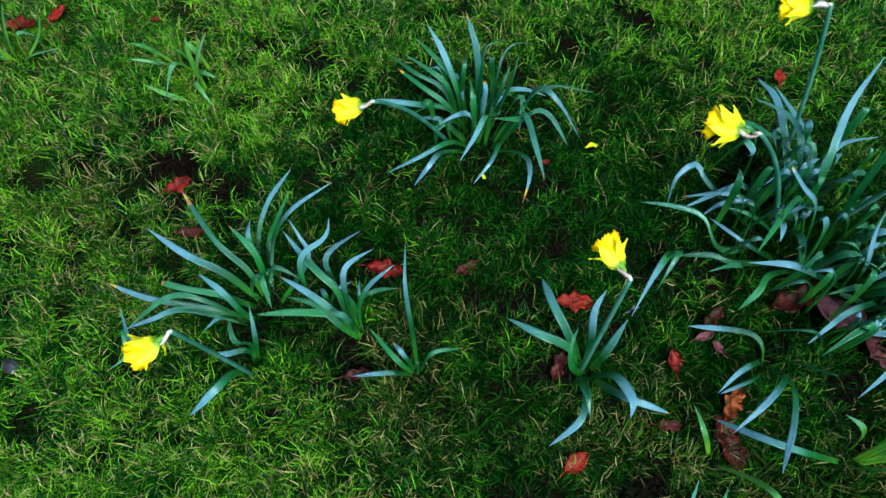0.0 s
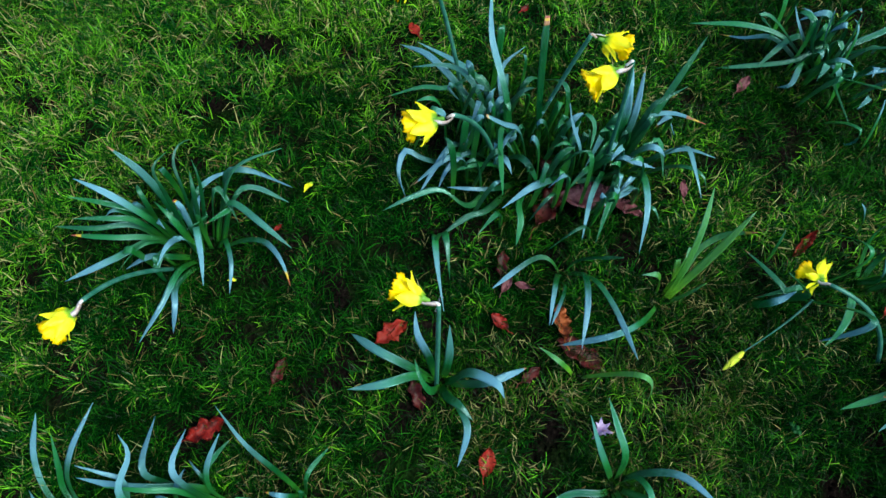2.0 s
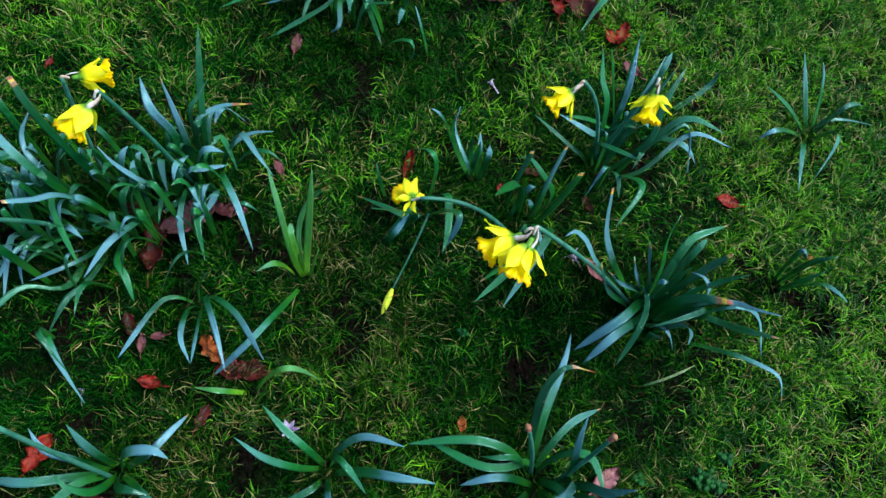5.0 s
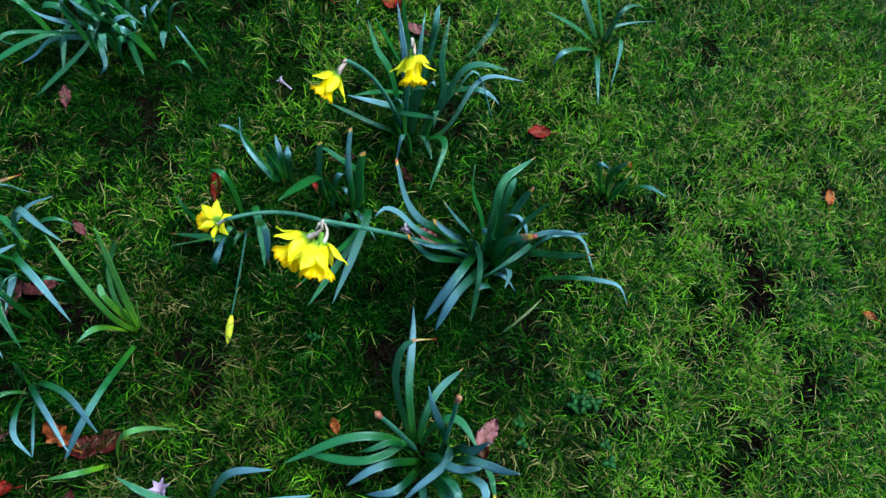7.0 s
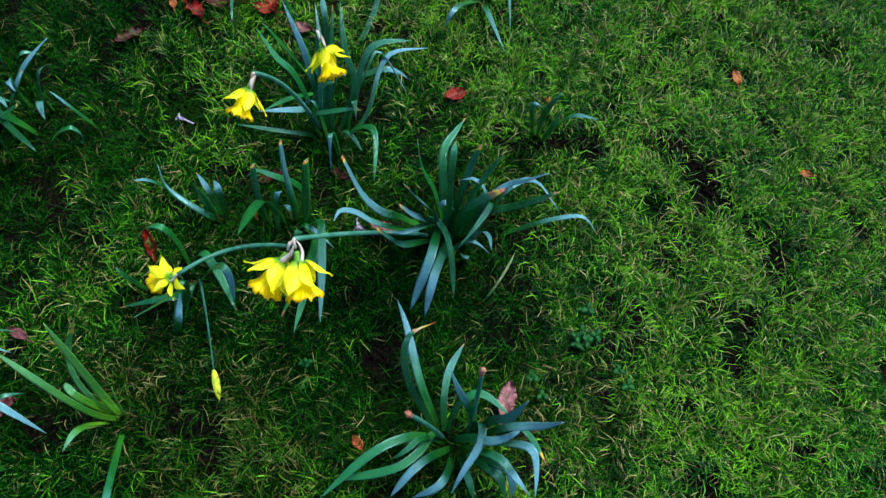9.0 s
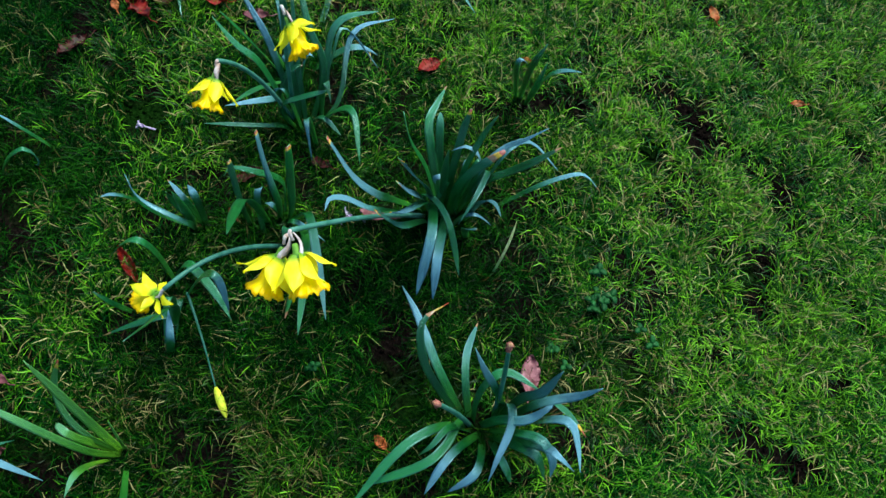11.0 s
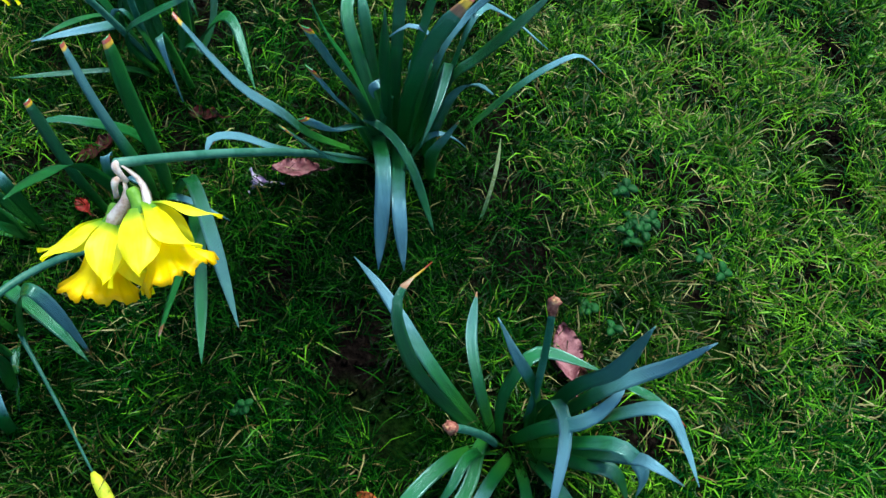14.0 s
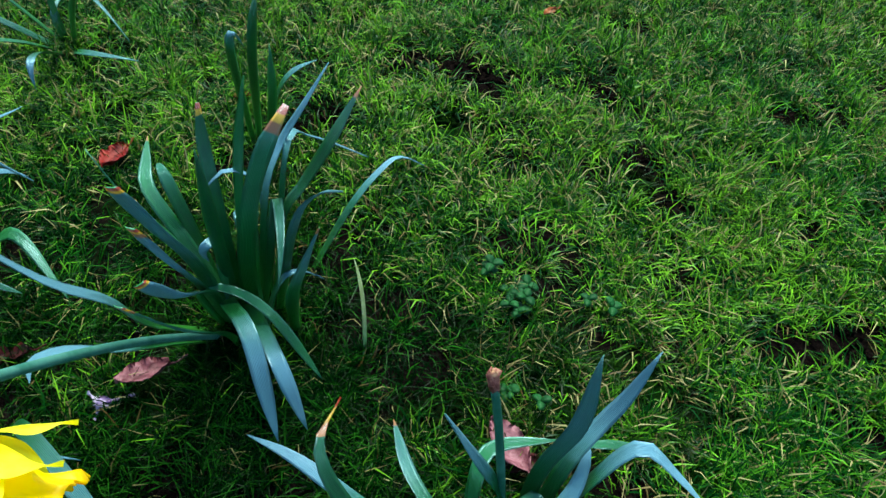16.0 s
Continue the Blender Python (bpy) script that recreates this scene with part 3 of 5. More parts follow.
plant_a1 = daffodil(-0.315, 0.391, "sprawling daffodil leaves, some with brown tips, in the lawn")
bent_leaves(plant_a1, [
    ("burnt", 1.0, (1.9, -0.1, -1), (-0.1, 3.2, 4.4), (-5, 7, 8), (-11.6, 15.5, 9)),
    ("", 1.0, (2.4, -0.1, -1), (2.7, 3.7, 9.3), (-1.5, 7.8, 12)),
    ("", 1.1, (1.5, -0.6, -1), (-2.9, 1.9, 6.3), (-8.5, 3.9, 9.3), (-15.3, 8, 10)),
    ("", 1.0, (1.3, -3.1, -1), (0.3, -4, 3.1), (-2.1, -1.9, 8.4), (-6.2, 0.9, 9)),
    ("burnt", 1.1, (0.4, -3.1, -1), (-6.5, -3.1, 4.4), (-15.2, -2.1, 5.8), (-22.9, 0.7, 5)),
    ("cut", 1.0, (1.2, -1.6, -1), (-3.4, -1.5, 6.1), (-8.3, -1.1, 7.6), (-12.8, 0.1, 7)),
])
bent_leaves(plant_a1, [
    ("", 1.0, (0.1, -4.1, -1), (-5.2, -2.6, 5.7), (-10.7, -2.4, 7.8), (-17.8, -6.9, 5)),
    ("", 1.0, (2.4, -0.6, -1), (3.2, 1.1, 7.7), (4.1, -0.9, 8.1), (5.1, -3.7, 6)),
    ("", 0.8, (2.4, -0.6, -1), (-0.2, 9.2, 1.2), (1.3, 15.5, 4), (6.2, 19.1, 9.4)),
    ("", 0.8, (2.7, -0.6, -1), (1.6, 9, 1.2), (3.8, 12, 5.3), (6.3, 15.4, 9.1)),
    ("", 0.8, (2.9, -0.6, -1), (3.1, 8.4, 3.6), (7.4, 10.9, 10.9), (14.3, 13.6, 15.2)),
    ("", 0.9, (3.9, -1.1, -1), (10.6, 3.5, 8.9), (9.5, 6.4, 11.2), (7.6, 9, 12)),
])
bent_leaves(plant_a1, [
    ("", 0.9, (2, -1.1, -1), (5.5, 1.5, 10.4), (10.4, -0.1, 10)),
    ("", 0.9, (1.1, -4.5, -1), (-8.6, -3.8, 5.6), (-14, -5.3, 5), (-19.7, -6.7, 3)),
])
random_leaves(plant_a1, 5, 4, 0.10, 0.10, 0.02, 0.0090)
plant_a2 = daffodil(-0.304, 0.272, "small daffodil with one yellow flower and few leaves")
bent_leaves(plant_a2, [
    ("", 1.3, (-0.4, -0.1, -1), (-1.6, -1.2, 3), (-3.4, -4.3, 5.3), (-7.5, -7.9, 3)),
    ("", 0.9, (0.4, 0.9, -1), (0.6, 2.1, 4.2), (-2.6, 0.9, 6.2), (-5.4, 1.4, 5)),
    ("", 0.8, (0.2, 0.9, -1), (1.5, 2.6, 6), (-0.1, 2.2, 9.1), (-1.3, 5.8, 10)),
    ("", 0.8, (0.8, 1.3, -1), (2.8, 3.5, 9.3), (2.3, 7, 12)),
    ("", 0.9, (-18.9, 0.5, -1), (-15.1, 2.4, 11.9), (-14.7, 5, 16)),
    ("", 0.8, (-18.8, -0, -1), (-18.2, 4.1, 7.3), (-17.4, 0.3, 6.7), (-19.9, -1.8, 6)),
])
plant_a3 = daffodil(-0.166, 0.370, "loose daffodil clump of kinked green leaves in grass")
bent_leaves(plant_a3, [
    ("", 0.9, (-4.2, -0.8, -1), (-4.9, 4.2, 11.4), (-0.9, 7.6, 13.4), (-0.5, 10.6, 14)),
    ("", 1.1, (3.8, -2.1, -1), (1.6, 0.7, 4.6), (-3.9, 5, 8.2), (-9.1, 10.8, 8)),
    ("", 0.9, (2, -3.1, -1), (-0.7, 3.2, 4.7), (-1.2, 5.9, 10.2), (3, 11.9, 6.2)),
    ("", 1.0, (2.5, -3.5, -1), (2, 0.9, 10.8), (2.8, 3.4, 13.1), (6.5, 6, 13)),
    ("", 0.9, (3, -3.5, -1), (2, 1.9, 11.9), (4.6, 5, 12)),
    ("", 0.8, (3.6, -3.5, -1), (3.6, -1.3, 5.4), (5.7, 0.5, 11.3), (10.1, 2.1, 16.6)),
])
bent_leaves(plant_a3, [
    ("", 1.1, (3.9, -4.4, -1), (0.5, -2.2, 4.6), (-5.4, -2, 6.2), (-12.9, -1.9, 4)),
    ("", 1.1, (3.5, -4, -1), (-0.2, -1.6, 6), (-4.5, 0.9, 7.9), (-9, 3.5, 7)),
    ("", 1.1, (3.5, -4.4, -1), (0.6, -3.4, 4.6), (-2.8, -0.9, 6.6), (-8.3, 0.9, 5)),
    ("cut", 0.9, (3.2, -3.7, -1), (2.1, -3.2, 8.5), (-0.2, -2.7, 8)),
    ("", 0.9, (2.7, -3.5, -1), (0.7, 0.7, 7.5), (-2.5, 3.4, 9.9), (-6.4, 7.1, 10)),
])
random_leaves(plant_a3, 7, 4, 0.09, 0.10, 0.02, 0.0090)
plant_b = daffodil(-0.054, 0.289, "small daffodil tuft of thin nibbled leaves in grass")
bent_leaves(plant_b, [
    ("", 0.75, (1.4, -1.2, -1), (1.3, 2, 7), (0.6, 7, 15.7), (0.4, 13.4, 17.1)),
    ("", 0.8, (1.2, -1.6, -1), (-1, -1, 4.8), (-5.7, 4, 5)),
    ("", 0.8, (1.2, -1.8, -1), (-2.2, -2.7, 4.7), (-8.5, -2.9, 2.5)),
    ("", 0.7, (1.6, -1.6, -1), (4.1, 0.2, 5.8), (8.7, 1.5, 4)),
    ("burnt", 0.7, (1.2, -1.2, -1), (-0.3, -0.1, 6.6), (-2.1, 2, 5)),
    ("", 0.7, (1.5, -1.8, -1), (2, -1, 5.1), (0.8, -2.1, 2)),
])
plant_c = daffodil(0.048, 0.721, "dense daffodil clump with one yellow flower leaning out")
bent_leaves(plant_c, [
    ("", 1.12, (-0.6, -0.5, -1), (0.3, 2.4, 10.2), (-0.2, 5.5, 15.7), (-1.8, 9.7, 19)),
    ("", 1.04, (-1.8, 0.2, -1), (-3.3, 2.6, 7.5), (-5.7, 6.5, 13.1), (-8.4, 10.7, 15)),
    ("", 1.04, (-2.3, 0.2, -1), (-3.6, 3.7, 7.9), (-6.8, 6.6, 11.1), (-10.8, 10.5, 12)),
    ("", 0.96, (-2.7, 0.4, -1), (-4.9, 3.3, 7.6), (-8.2, 5.3, 9.9), (-12.2, 8.2, 10)),
    ("", 0.96, (-2.7, -0, -1), (-5.6, 3.8, 6.1), (-10.6, 6.2, 7.6), (-15.3, 10.5, 7)),
    ("burnt", 1.04, (-2.5, -0.9, -1), (-4.8, 1.1, 4.9), (-9.1, 3.3, 7.4), (-14.1, 7.8, 7)),
])
bent_leaves(plant_c, [
    ("", 1.04, (-2.3, -1.4, -1), (-4.2, 0.9, 4.2), (-11.1, 1.1, 5.9), (-18.9, 3.3, 4)),
    ("", 1.12, (-0.7, -3.9, -1), (-4.3, -6.6, 6.1), (-8.9, -10.2, 7.6), (-14.7, -12.6, 6.1)),
    ("", 0.96, (-0.4, -4.4, -1), (-5.8, -7.1, 3.5), (-7.9, -10.4, 4.5), (-10.6, -12.7, 1.6)),
    ("", 1.12, (-0.6, -2.8, -1), (-0.8, -5.2, 11.8), (-3.3, -3.9, 10.1), (-6.2, -5.8, 10.1)),
    ("", 1.04, (-1, -3.4, -1), (-4.4, -2.9, 4.5), (-7, -1.4, 5.3), (-10.8, -0, 3)),
    ("", 0.96, (0, -3.5, -1), (1.6, -3.4, 9.4), (-0.3, -8, 9.7), (-2.6, -11.9, 8.8)),
])
bent_leaves(plant_c, [
    ("", 0.96, (2.3, -4.2, -1), (4, -5.5, 4.2), (2.6, -10.2, 5.9), (-0.3, -13.5, 4.1)),
    ("burnt", 0.88, (2.8, -4.2, -1), (6.2, -8.2, 5.8), (8.3, -12.1, 10.1), (8.3, -17.4, 13.7), (7.3, -20.9, 12.1)),
    ("", 1.04, (2.6, -3.5, -1), (5.1, -3, 6.1), (7.9, -3.8, 10.5), (9.6, -10.1, 10.9), (11, -15.1, 9.4)),
    ("", 0.96, (2.8, -3.1, -1), (8, -0.4, 7.1), (10, -0.3, 12.6), (13, -2.6, 12.9), (17.6, -4.9, 5)),
    ("", 0.88, (3.1, -3, -1), (8.6, -2, 12.2), (12.2, -2, 15.7), (18, -4.1, 17)),
    ("", 0.96, (-0.4, -1.2, -1), (0.8, 0.9, 14.3), (1.4, 2.9, 18.9), (4.3, 3.4, 20)),
])
bent_leaves(plant_c, [
    ("", 0.64, (0.6, -2.4, -1), (3.1, 0.9, 12.3), (4.3, 3.8, 16), (6.4, 5.1, 17.2), (8.3, 5, 17)),
    ("", 0.64, (1.4, -2.2, -1), (5.4, -1.9, 16.2), (6.4, 0.3, 20)),
    ("", 0.88, (1, -2.2, -1), (3.8, -1.7, 13.7), (5.4, 0.7, 17)),
    ("", 0.96, (3.4, -4, -1), (6.8, -3.9, 8.5), (7.4, -4, 9), (2.9, -3.8, 9)),
    ("", 0.8, (3.5, -3.7, -1), (9.1, -2, 7.8), (12.3, -2.8, 8.4), (15.6, -6.7, 5)),
    ("", 0.88, (2.4, -2.8, -1), (6.2, -1, 9.9), (7.7, -1.3, 10.7), (7.1, -6.1, 8)),
])
bent_leaves(plant_c, [
    ("cut", 0.96, (0.2, -2.1, -1), (1.4, -2.7, 14.3), (1.2, -1.4, 16)),
])
random_leaves(plant_c, 9, 16, 0.13, 0.14, 0.03, 0.0105, rise=0.8)
plant_d1 = daffodil(0.542, 0.536, "large daffodil clump with tall leaves and yellow flowers")
bent_leaves(plant_d1, [
    ("", 1.23, (3.1, -2.6, -1), (1.5, 1.4, 17), (4.3, 9, 21.1), (7.3, 13.7, 26.5)),
    ("", 1.06, (4.6, -7.7, -1), (-3.2, -10.6, 4.4), (-5.6, -13.6, 5), (-8.4, -16.1, 3)),
    ("", 0.97, (4.6, -4.7, -1), (0.9, -0.8, 10.3), (-2.2, -2.6, 12.5), (-8, -10.1, 12.3)),
    ("cut", 1.14, (4.2, -5.9, -1), (0.1, -4.2, 15), (-3.1, -3.1, 19.1), (-5.8, -1.5, 22.2)),
    ("", 1.23, (-0.7, -3, -1), (-9.9, -6, 3.1), (-13, -1.7, 6.3), (-17.7, 0.1, 6.5), (-22.5, 1.5, 5)),
    ("", 1.14, (0, -6.6, -1), (-8.5, -8.5, 4.1), (-12.3, -7.7, 5.1), (-17.7, -7.1, 3)),
])
bent_leaves(plant_d1, [
    ("", 1.06, (-1.5, -2.3, -1), (-12, 3.7, 7.3), (-14.1, 6.4, 9), (-17.1, 4.6, 7.5), (-18.2, 1.2, 5)),
    ("", 1.06, (-0.7, -2.3, -1), (-5.9, 0.7, 6.7), (-10.3, 1.4, 8.5), (-16.3, 1.5, 7)),
    ("", 1.06, (-0.3, -2.6, -1), (-5.8, 2.2, 7.4), (-8.5, 2.7, 8.2), (-16.5, 0.1, 5)),
    ("", 1.23, (2.4, -1.2, -1), (1.2, 6.9, 6.5), (-0.6, 16.6, 10.9), (-2.1, 23.6, 8.2)),
    ("", 1.06, (2, -1.6, -1), (1.1, 7.1, 11.8), (0, 12.6, 12.9), (-5.4, 16.1, 13.2)),
    ("", 1.06, (2.7, -1.6, -1), (4.2, 5.8, 6.5), (4.1, 12.3, 8.5), (1.3, 22.8, 7)),
])
bent_leaves(plant_d1, [
    ("", 1.06, (1.6, -2, -1), (4.3, 8.4, 10.3), (-1.1, 11.6, 8.6), (-4.3, 14.8, 7.9), (-9.3, 18.5, 4.6)),
    ("", 1.06, (2, -1.6, -1), (-0.6, 3.9, 11.3), (-0.5, 4.8, 12.7), (-5.8, 1.2, 10)),
    ("", 0.97, (3.9, -2.6, -1), (3.5, 3.5, 11.8), (5.9, 6.9, 14.3), (9.3, 6, 18)),
    ("", 1.06, (0.8, -2.9, -1), (-4.8, 0.4, 6.8), (-9.9, 0.4, 7.2), (-13, -0.9, 5)),
    ("", 1.14, (1.5, -6.5, -1), (-4.7, -6.6, 4.4), (-8.6, -5, 6.5), (-11.9, -1.8, 6)),
    ("", 1.06, (0.8, -4.3, -1), (-2.8, -3.1, 5.3), (-7.2, -2, 8.5), (-10.8, -0.6, 8)),
])
random_leaves(plant_d1, 10, 46, 0.11, 0.21, 0.055, 0.0105, rise=0.35)
plant_d2 = daffodil(0.645, 0.384, "large daffodil clump with drooping blue-green leaves and two flowers")
bent_leaves(plant_d2, [
    ("cut", 1.06, (-3.7, 9.5, -1), (-4, 13.5, 15.3), (-3.4, 16.1, 24.6), (-1.8, 18.4, 29)),
    ("", 1.14, (6.7, -0.4, -1), (9.7, 0.5, 10.5), (14.2, 1.9, 18.2), (18.8, 3.2, 24.6)),
    ("", 1.14, (6.3, -0.1, -1), (8.9, 1.4, 14.7), (10.7, 1, 17.5), (13.6, -0.2, 20)),
    ("burnt", 0.88, (6.7, -0.4, -1), (8.9, 1.6, 11.2), (12.8, -0.7, 13.6), (15.4, -5.8, 14.4)),
    ("", 0.79, (6.7, -0.4, -1), (13, 1.9, 7.8), (16.3, 0.8, 7.6), (16.7, -2.5, 4.8)),
    ("", 1.06, (5.9, -0.5, -1), (5.1, -2, 10.2), (9.6, -2.3, 10.7), (7.7, -5.1, 11), (5.1, -7.9, 11.1)),
])
bent_leaves(plant_d2, [
    ("", 1.14, (6.3, -1.6, -1), (7.8, -4.4, 8.7), (9.8, -6.4, 14.4), (7, -10.8, 15.7), (5, -14.5, 14.9)),
    ("", 0.97, (6.3, -1.6, -1), (8.1, -4.1, 9), (11, -6.7, 12.2), (12.3, -10.9, 14.3)),
    ("", 0.97, (6.3, -2.3, -1), (8.5, -7.2, 9.9), (9.2, -11.4, 13.2), (9.1, -14.1, 11)),
    ("", 1.06, (4.7, -0.2, -1), (1.9, -0.8, 10.7), (3.6, -3.4, 10.9), (5.6, -5.9, 10.5)),
    ("", 1.14, (5.1, -0.5, -1), (5.7, -3.1, 5), (3.8, -5.7, 9.1), (0, -10.2, 9.6), (-4.7, -14.7, 6.2)),
    ("", 1.23, (3.6, 0.8, -1), (3.7, -0.2, 2.9), (1.4, -2.2, 8.2), (-5, -6, 9.6), (-9.4, -9, 7)),
])
bent_leaves(plant_d2, [
    ("", 0.97, (2.8, 1.5, -1), (0.7, -0.2, 6), (-5.1, -2.7, 8.4), (-11.2, -7.3, 7.9)),
    ("", 1.06, (3.9, 0.5, -1), (2.4, -3.9, 5.6), (0.8, -5.7, 8.4), (-4, -4.9, 6.3)),
    ("cut", 0.97, (3.1, 0.5, -1), (-1.5, -0.5, 6.4), (-4.4, 1.1, 6.1)),
    ("", 1.23, (0.9, 4, -1), (-6.1, 3.5, 5.7), (-13, 3.7, 11), (-19.7, 3.5, 12.2)),
    ("", 0.88, (1.3, 4.4, -1), (-2.6, 3.6, 11.1), (-3.3, 6.7, 16.3), (-2.7, 8.9, 19)),
    ("", 1.5, (4.8, 2, -1), (5.9, 3, 12.7), (5.4, 4.7, 20.1), (8.9, 8, 21.5)),
])
bent_leaves(plant_d2, [
    ("", 1.14, (5.6, 1.3, -1), (6.8, 2, 12.6), (11, 6.4, 19.8)),
    ("", 0.88, (-0.3, 5.7, -1), (0.8, 8, 12.6), (1.2, 5.4, 13.7), (-1.9, 2.5, 12)),
])
random_leaves(plant_d2, 11, 46, 0.11, 0.20, 0.055, 0.0105, rise=0.35)
plant_e2 = daffodil(0.370, 0.469, "two long low daffodil leaves lying over grass")
leaves(plant_e2, 1.16, [(-0.7, -0.1, -117, 8.8, 7.3, 0.09, 14.2, 0.1), (0.7, 0, -128, 13.6, 3, -0.1, 3.8, -2.9)])
plant_e = daffodil(0.213, 0.276, "single young daffodil with one yellow flower and spread leaves")
bent_leaves(plant_e, [
    ("", 1.4, (0.9, 0.6, -1), (-1.9, 4.8, 4.8), (-4.3, 9.1, 6.7), (-5.7, 14.4, 4)),
    ("", 1.4, (0.8, 0.4, -1), (-1.7, 3.1, 3.9), (-6.7, 5, 5.4), (-11.2, 8, 3)),
    ("", 1.2, (0.9, 1, -1), (0.9, 3.7, 7.8), (0.9, 6.7, 12), (2.6, 9.5, 13)),
    ("", 1.3, (1.7, 0.5, -1), (2.9, 1.7, 10.2), (4.8, 4.5, 15)),
    ("", 1.4, (1.3, 0.2, -1), (2.4, -0.9, 3.7), (4.2, -1.8, 7.8), (5.8, -5.6, 10.3), (5.6, -7.9, 9)),
    ("", 1.3, (1.5, 0, -1), (5.3, -4.4, 6.4), (8.7, -5.6, 6.5), (12.1, -6.5, 5)),
])
bent_leaves(plant_e, [
    ("", 1.3, (1.1, 0.3, -1), (-0.3, -2.2, 5.2), (0, -4.6, 7.8), (0.3, -7.5, 7)),
    ("", 1.1, (1.1, 0.1, -1), (0.2, -5.1, 4.2), (-1.1, -8.2, 5.1), (-5.1, -11.2, 2)),
    ("", 1.2, (1.1, -0, -1), (-1.9, -0.2, 6.5), (-2.3, 2.1, 10.5), (-1.4, 4.3, 11)),
])
plant_f = daffodil(0.507, 0.292, "thin daffodil tuft of arching narrow leaves over fallen leaves")
bent_leaves(plant_f, [
    ("", 0.85, (-0.8, 0.1, -1), (-1.6, 3.1, 2.1), (-4.4, 4.8, 3.4), (-13.9, 4.6, 6.7)),
    ("", 0.85, (-0.7, 0, -1), (-2.8, 0.2, 3), (-7.9, -2.6, 8.6), (-10.8, -5.4, 7.2)),
    ("", 0.6, (-1.3, -0.5, -1), (-4, -2.5, 4.1), (-10.7, -5.6, 7.8)),
    ("", 0.95, (0, -0.2, -1), (-0.8, -2.5, 7.1), (-4.7, -6.6, 9.8), (-10.2, -11.2, 9.7)),
    ("", 0.9, (0.1, -0, -1), (-0.4, -3.9, 7.4), (-2.3, -9.3, 11), (-7.7, -17, 17.5)),
    ("", 0.9, (-0.7, 0.3, -1), (0.8, -0.2, 5.5), (0.2, -5.1, 19.1)),
])
plant_g = daffodil(0.613, 0.154, "upright fan of fresh green daffodil leaves")
bent_leaves(plant_g, [
    ("", 1.0, (-0.8, 0.1, -1), (-1, 1.4, 9.3), (2.3, 4.3, 17.1), (6.9, 8.2, 21.2)),
    ("", 1.2, (-0.9, -0.1, -1), (1, 0.3, 4.9), (4.6, 0.9, 14.1), (8.5, 1.8, 21.9)),
    ("burnt", 1.0, (-0.6, 0.1, -1), (1.3, 1.6, 7), (4.7, 2.8, 10.2), (7.5, 2, 13.6), (8.5, -0.7, 18.7)),
    ("", 0.8, (-0.6, -0.3, -1), (-0.2, -1.3, 5.6), (1.6, -1.8, 10.2)),
], FRESH)
bent_leaves(plant_g, [
    ("", 1.0, (-1.6, 0.1, -1), (-10.8, 0, 9.6), (-16.7, 1.4, 11.3), (-21.6, 5.4, 3.9)),
])
random_leaves(plant_g, 14, 3, 0.10, 0.15, 0.010, 0.0094, FRESH, rise=0.4)
plant_h = daffodil(0.336, -0.013, "flat daffodil tuft of bent leaves beside a lilac crocus")
bent_leaves(plant_h, [
    ("", 1.0, (0.6, 0.8, -1), (1.4, 4.1, 9.7), (2.5, 7.7, 12), (4.3, 11.8, 12.5)),
    ("", 1.1, (0.3, 1.3, -1), (-1.3, 4.1, 7.8), (-2, 8.1, 15), (-1.2, 12.2, 18.8)),
    ("", 1.1, (0.8, 0.5, -1), (2.9, 0.2, 5.5), (5.8, -2.7, 10.1), (6.4, -8.7, 12.6)),
    ("", 1.0, (0.6, 0.5, -1), (2.1, 0.2, 4.9), (1.1, -2.5, 8), (-1, -6.2, 3)),
    ("", 1.1, (-0.4, 0.9, -1), (-2.8, 1.3, 2.1), (-6.7, 4.3, 2.4), (-12.1, 5.2, 1.2)),
    ("", 1.3, (0, 0.1, -1), (1.5, -4.3, 6.7), (2.2, -8.9, 12.1), (3.4, -14.4, 12.8)),
])
bent_leaves(plant_h, [
    ("", 1.0, (-0.1, 0.3, -1), (-3.6, -1.5, 9.2), (-5.9, -4.5, 12.4)),
    ("", 0.9, (-0.3, 0.7, -1), (-4.5, -1.2, 5.8), (-8.9, 1.4, 3)),
])
plant_n = daffodil(0.402, 0.152, "two thin low daffodil leaves in grass")
leaves(plant_n, 0.81, [
    (-0.2, 0.3, 112, 7.6, 4.6, 0.36, 6.2, 0.3), (0.2, -0.3, -62, 10.6, 3, 0.61, 21.7, 0.7),
], FRESH)
plant_l = daffodil(0.440, -0.325, "broad-leaved daffodil clump with withered brown tips")
bent_leaves(plant_l, [
    ("", 1.25, (1.5, 2.3, -1), (9, 4.3, 7.1), (17, 4.4, 9.8), (21.8, 4.6, 9.3)),
    ("burnt", 1.25, (1.6, 2.5, -1), (7.8, 6, 9.4), (11.1, 6.7, 15), (13.8, 5.5, 18.4), (15, 1.3, 17.2)),
    ("", 1.2, (1.4, 1.9, -1), (6, 1.3, 5.3), (9.9, -0.6, 6.2), (13.5, -4.2, 5.2)),
    ("", 1.1, (-0.3, -2.2, -1), (2, -1.6, 8.6), (4.8, 1.5, 20.4), (6.6, 2.8, 26.3)),
    ("", 1.25, (0.9, 1.6, -1), (3.3, 0.8, 5.4), (4.4, -0.7, 11.3), (4.3, -3.3, 12.2), (0.2, -6, 13)),
    ("", 1.2, (0, -1.6, -1), (0.5, -3.4, 11.8), (-0.5, -4.1, 19.8), (0.2, -5.3, 26.7)),
])
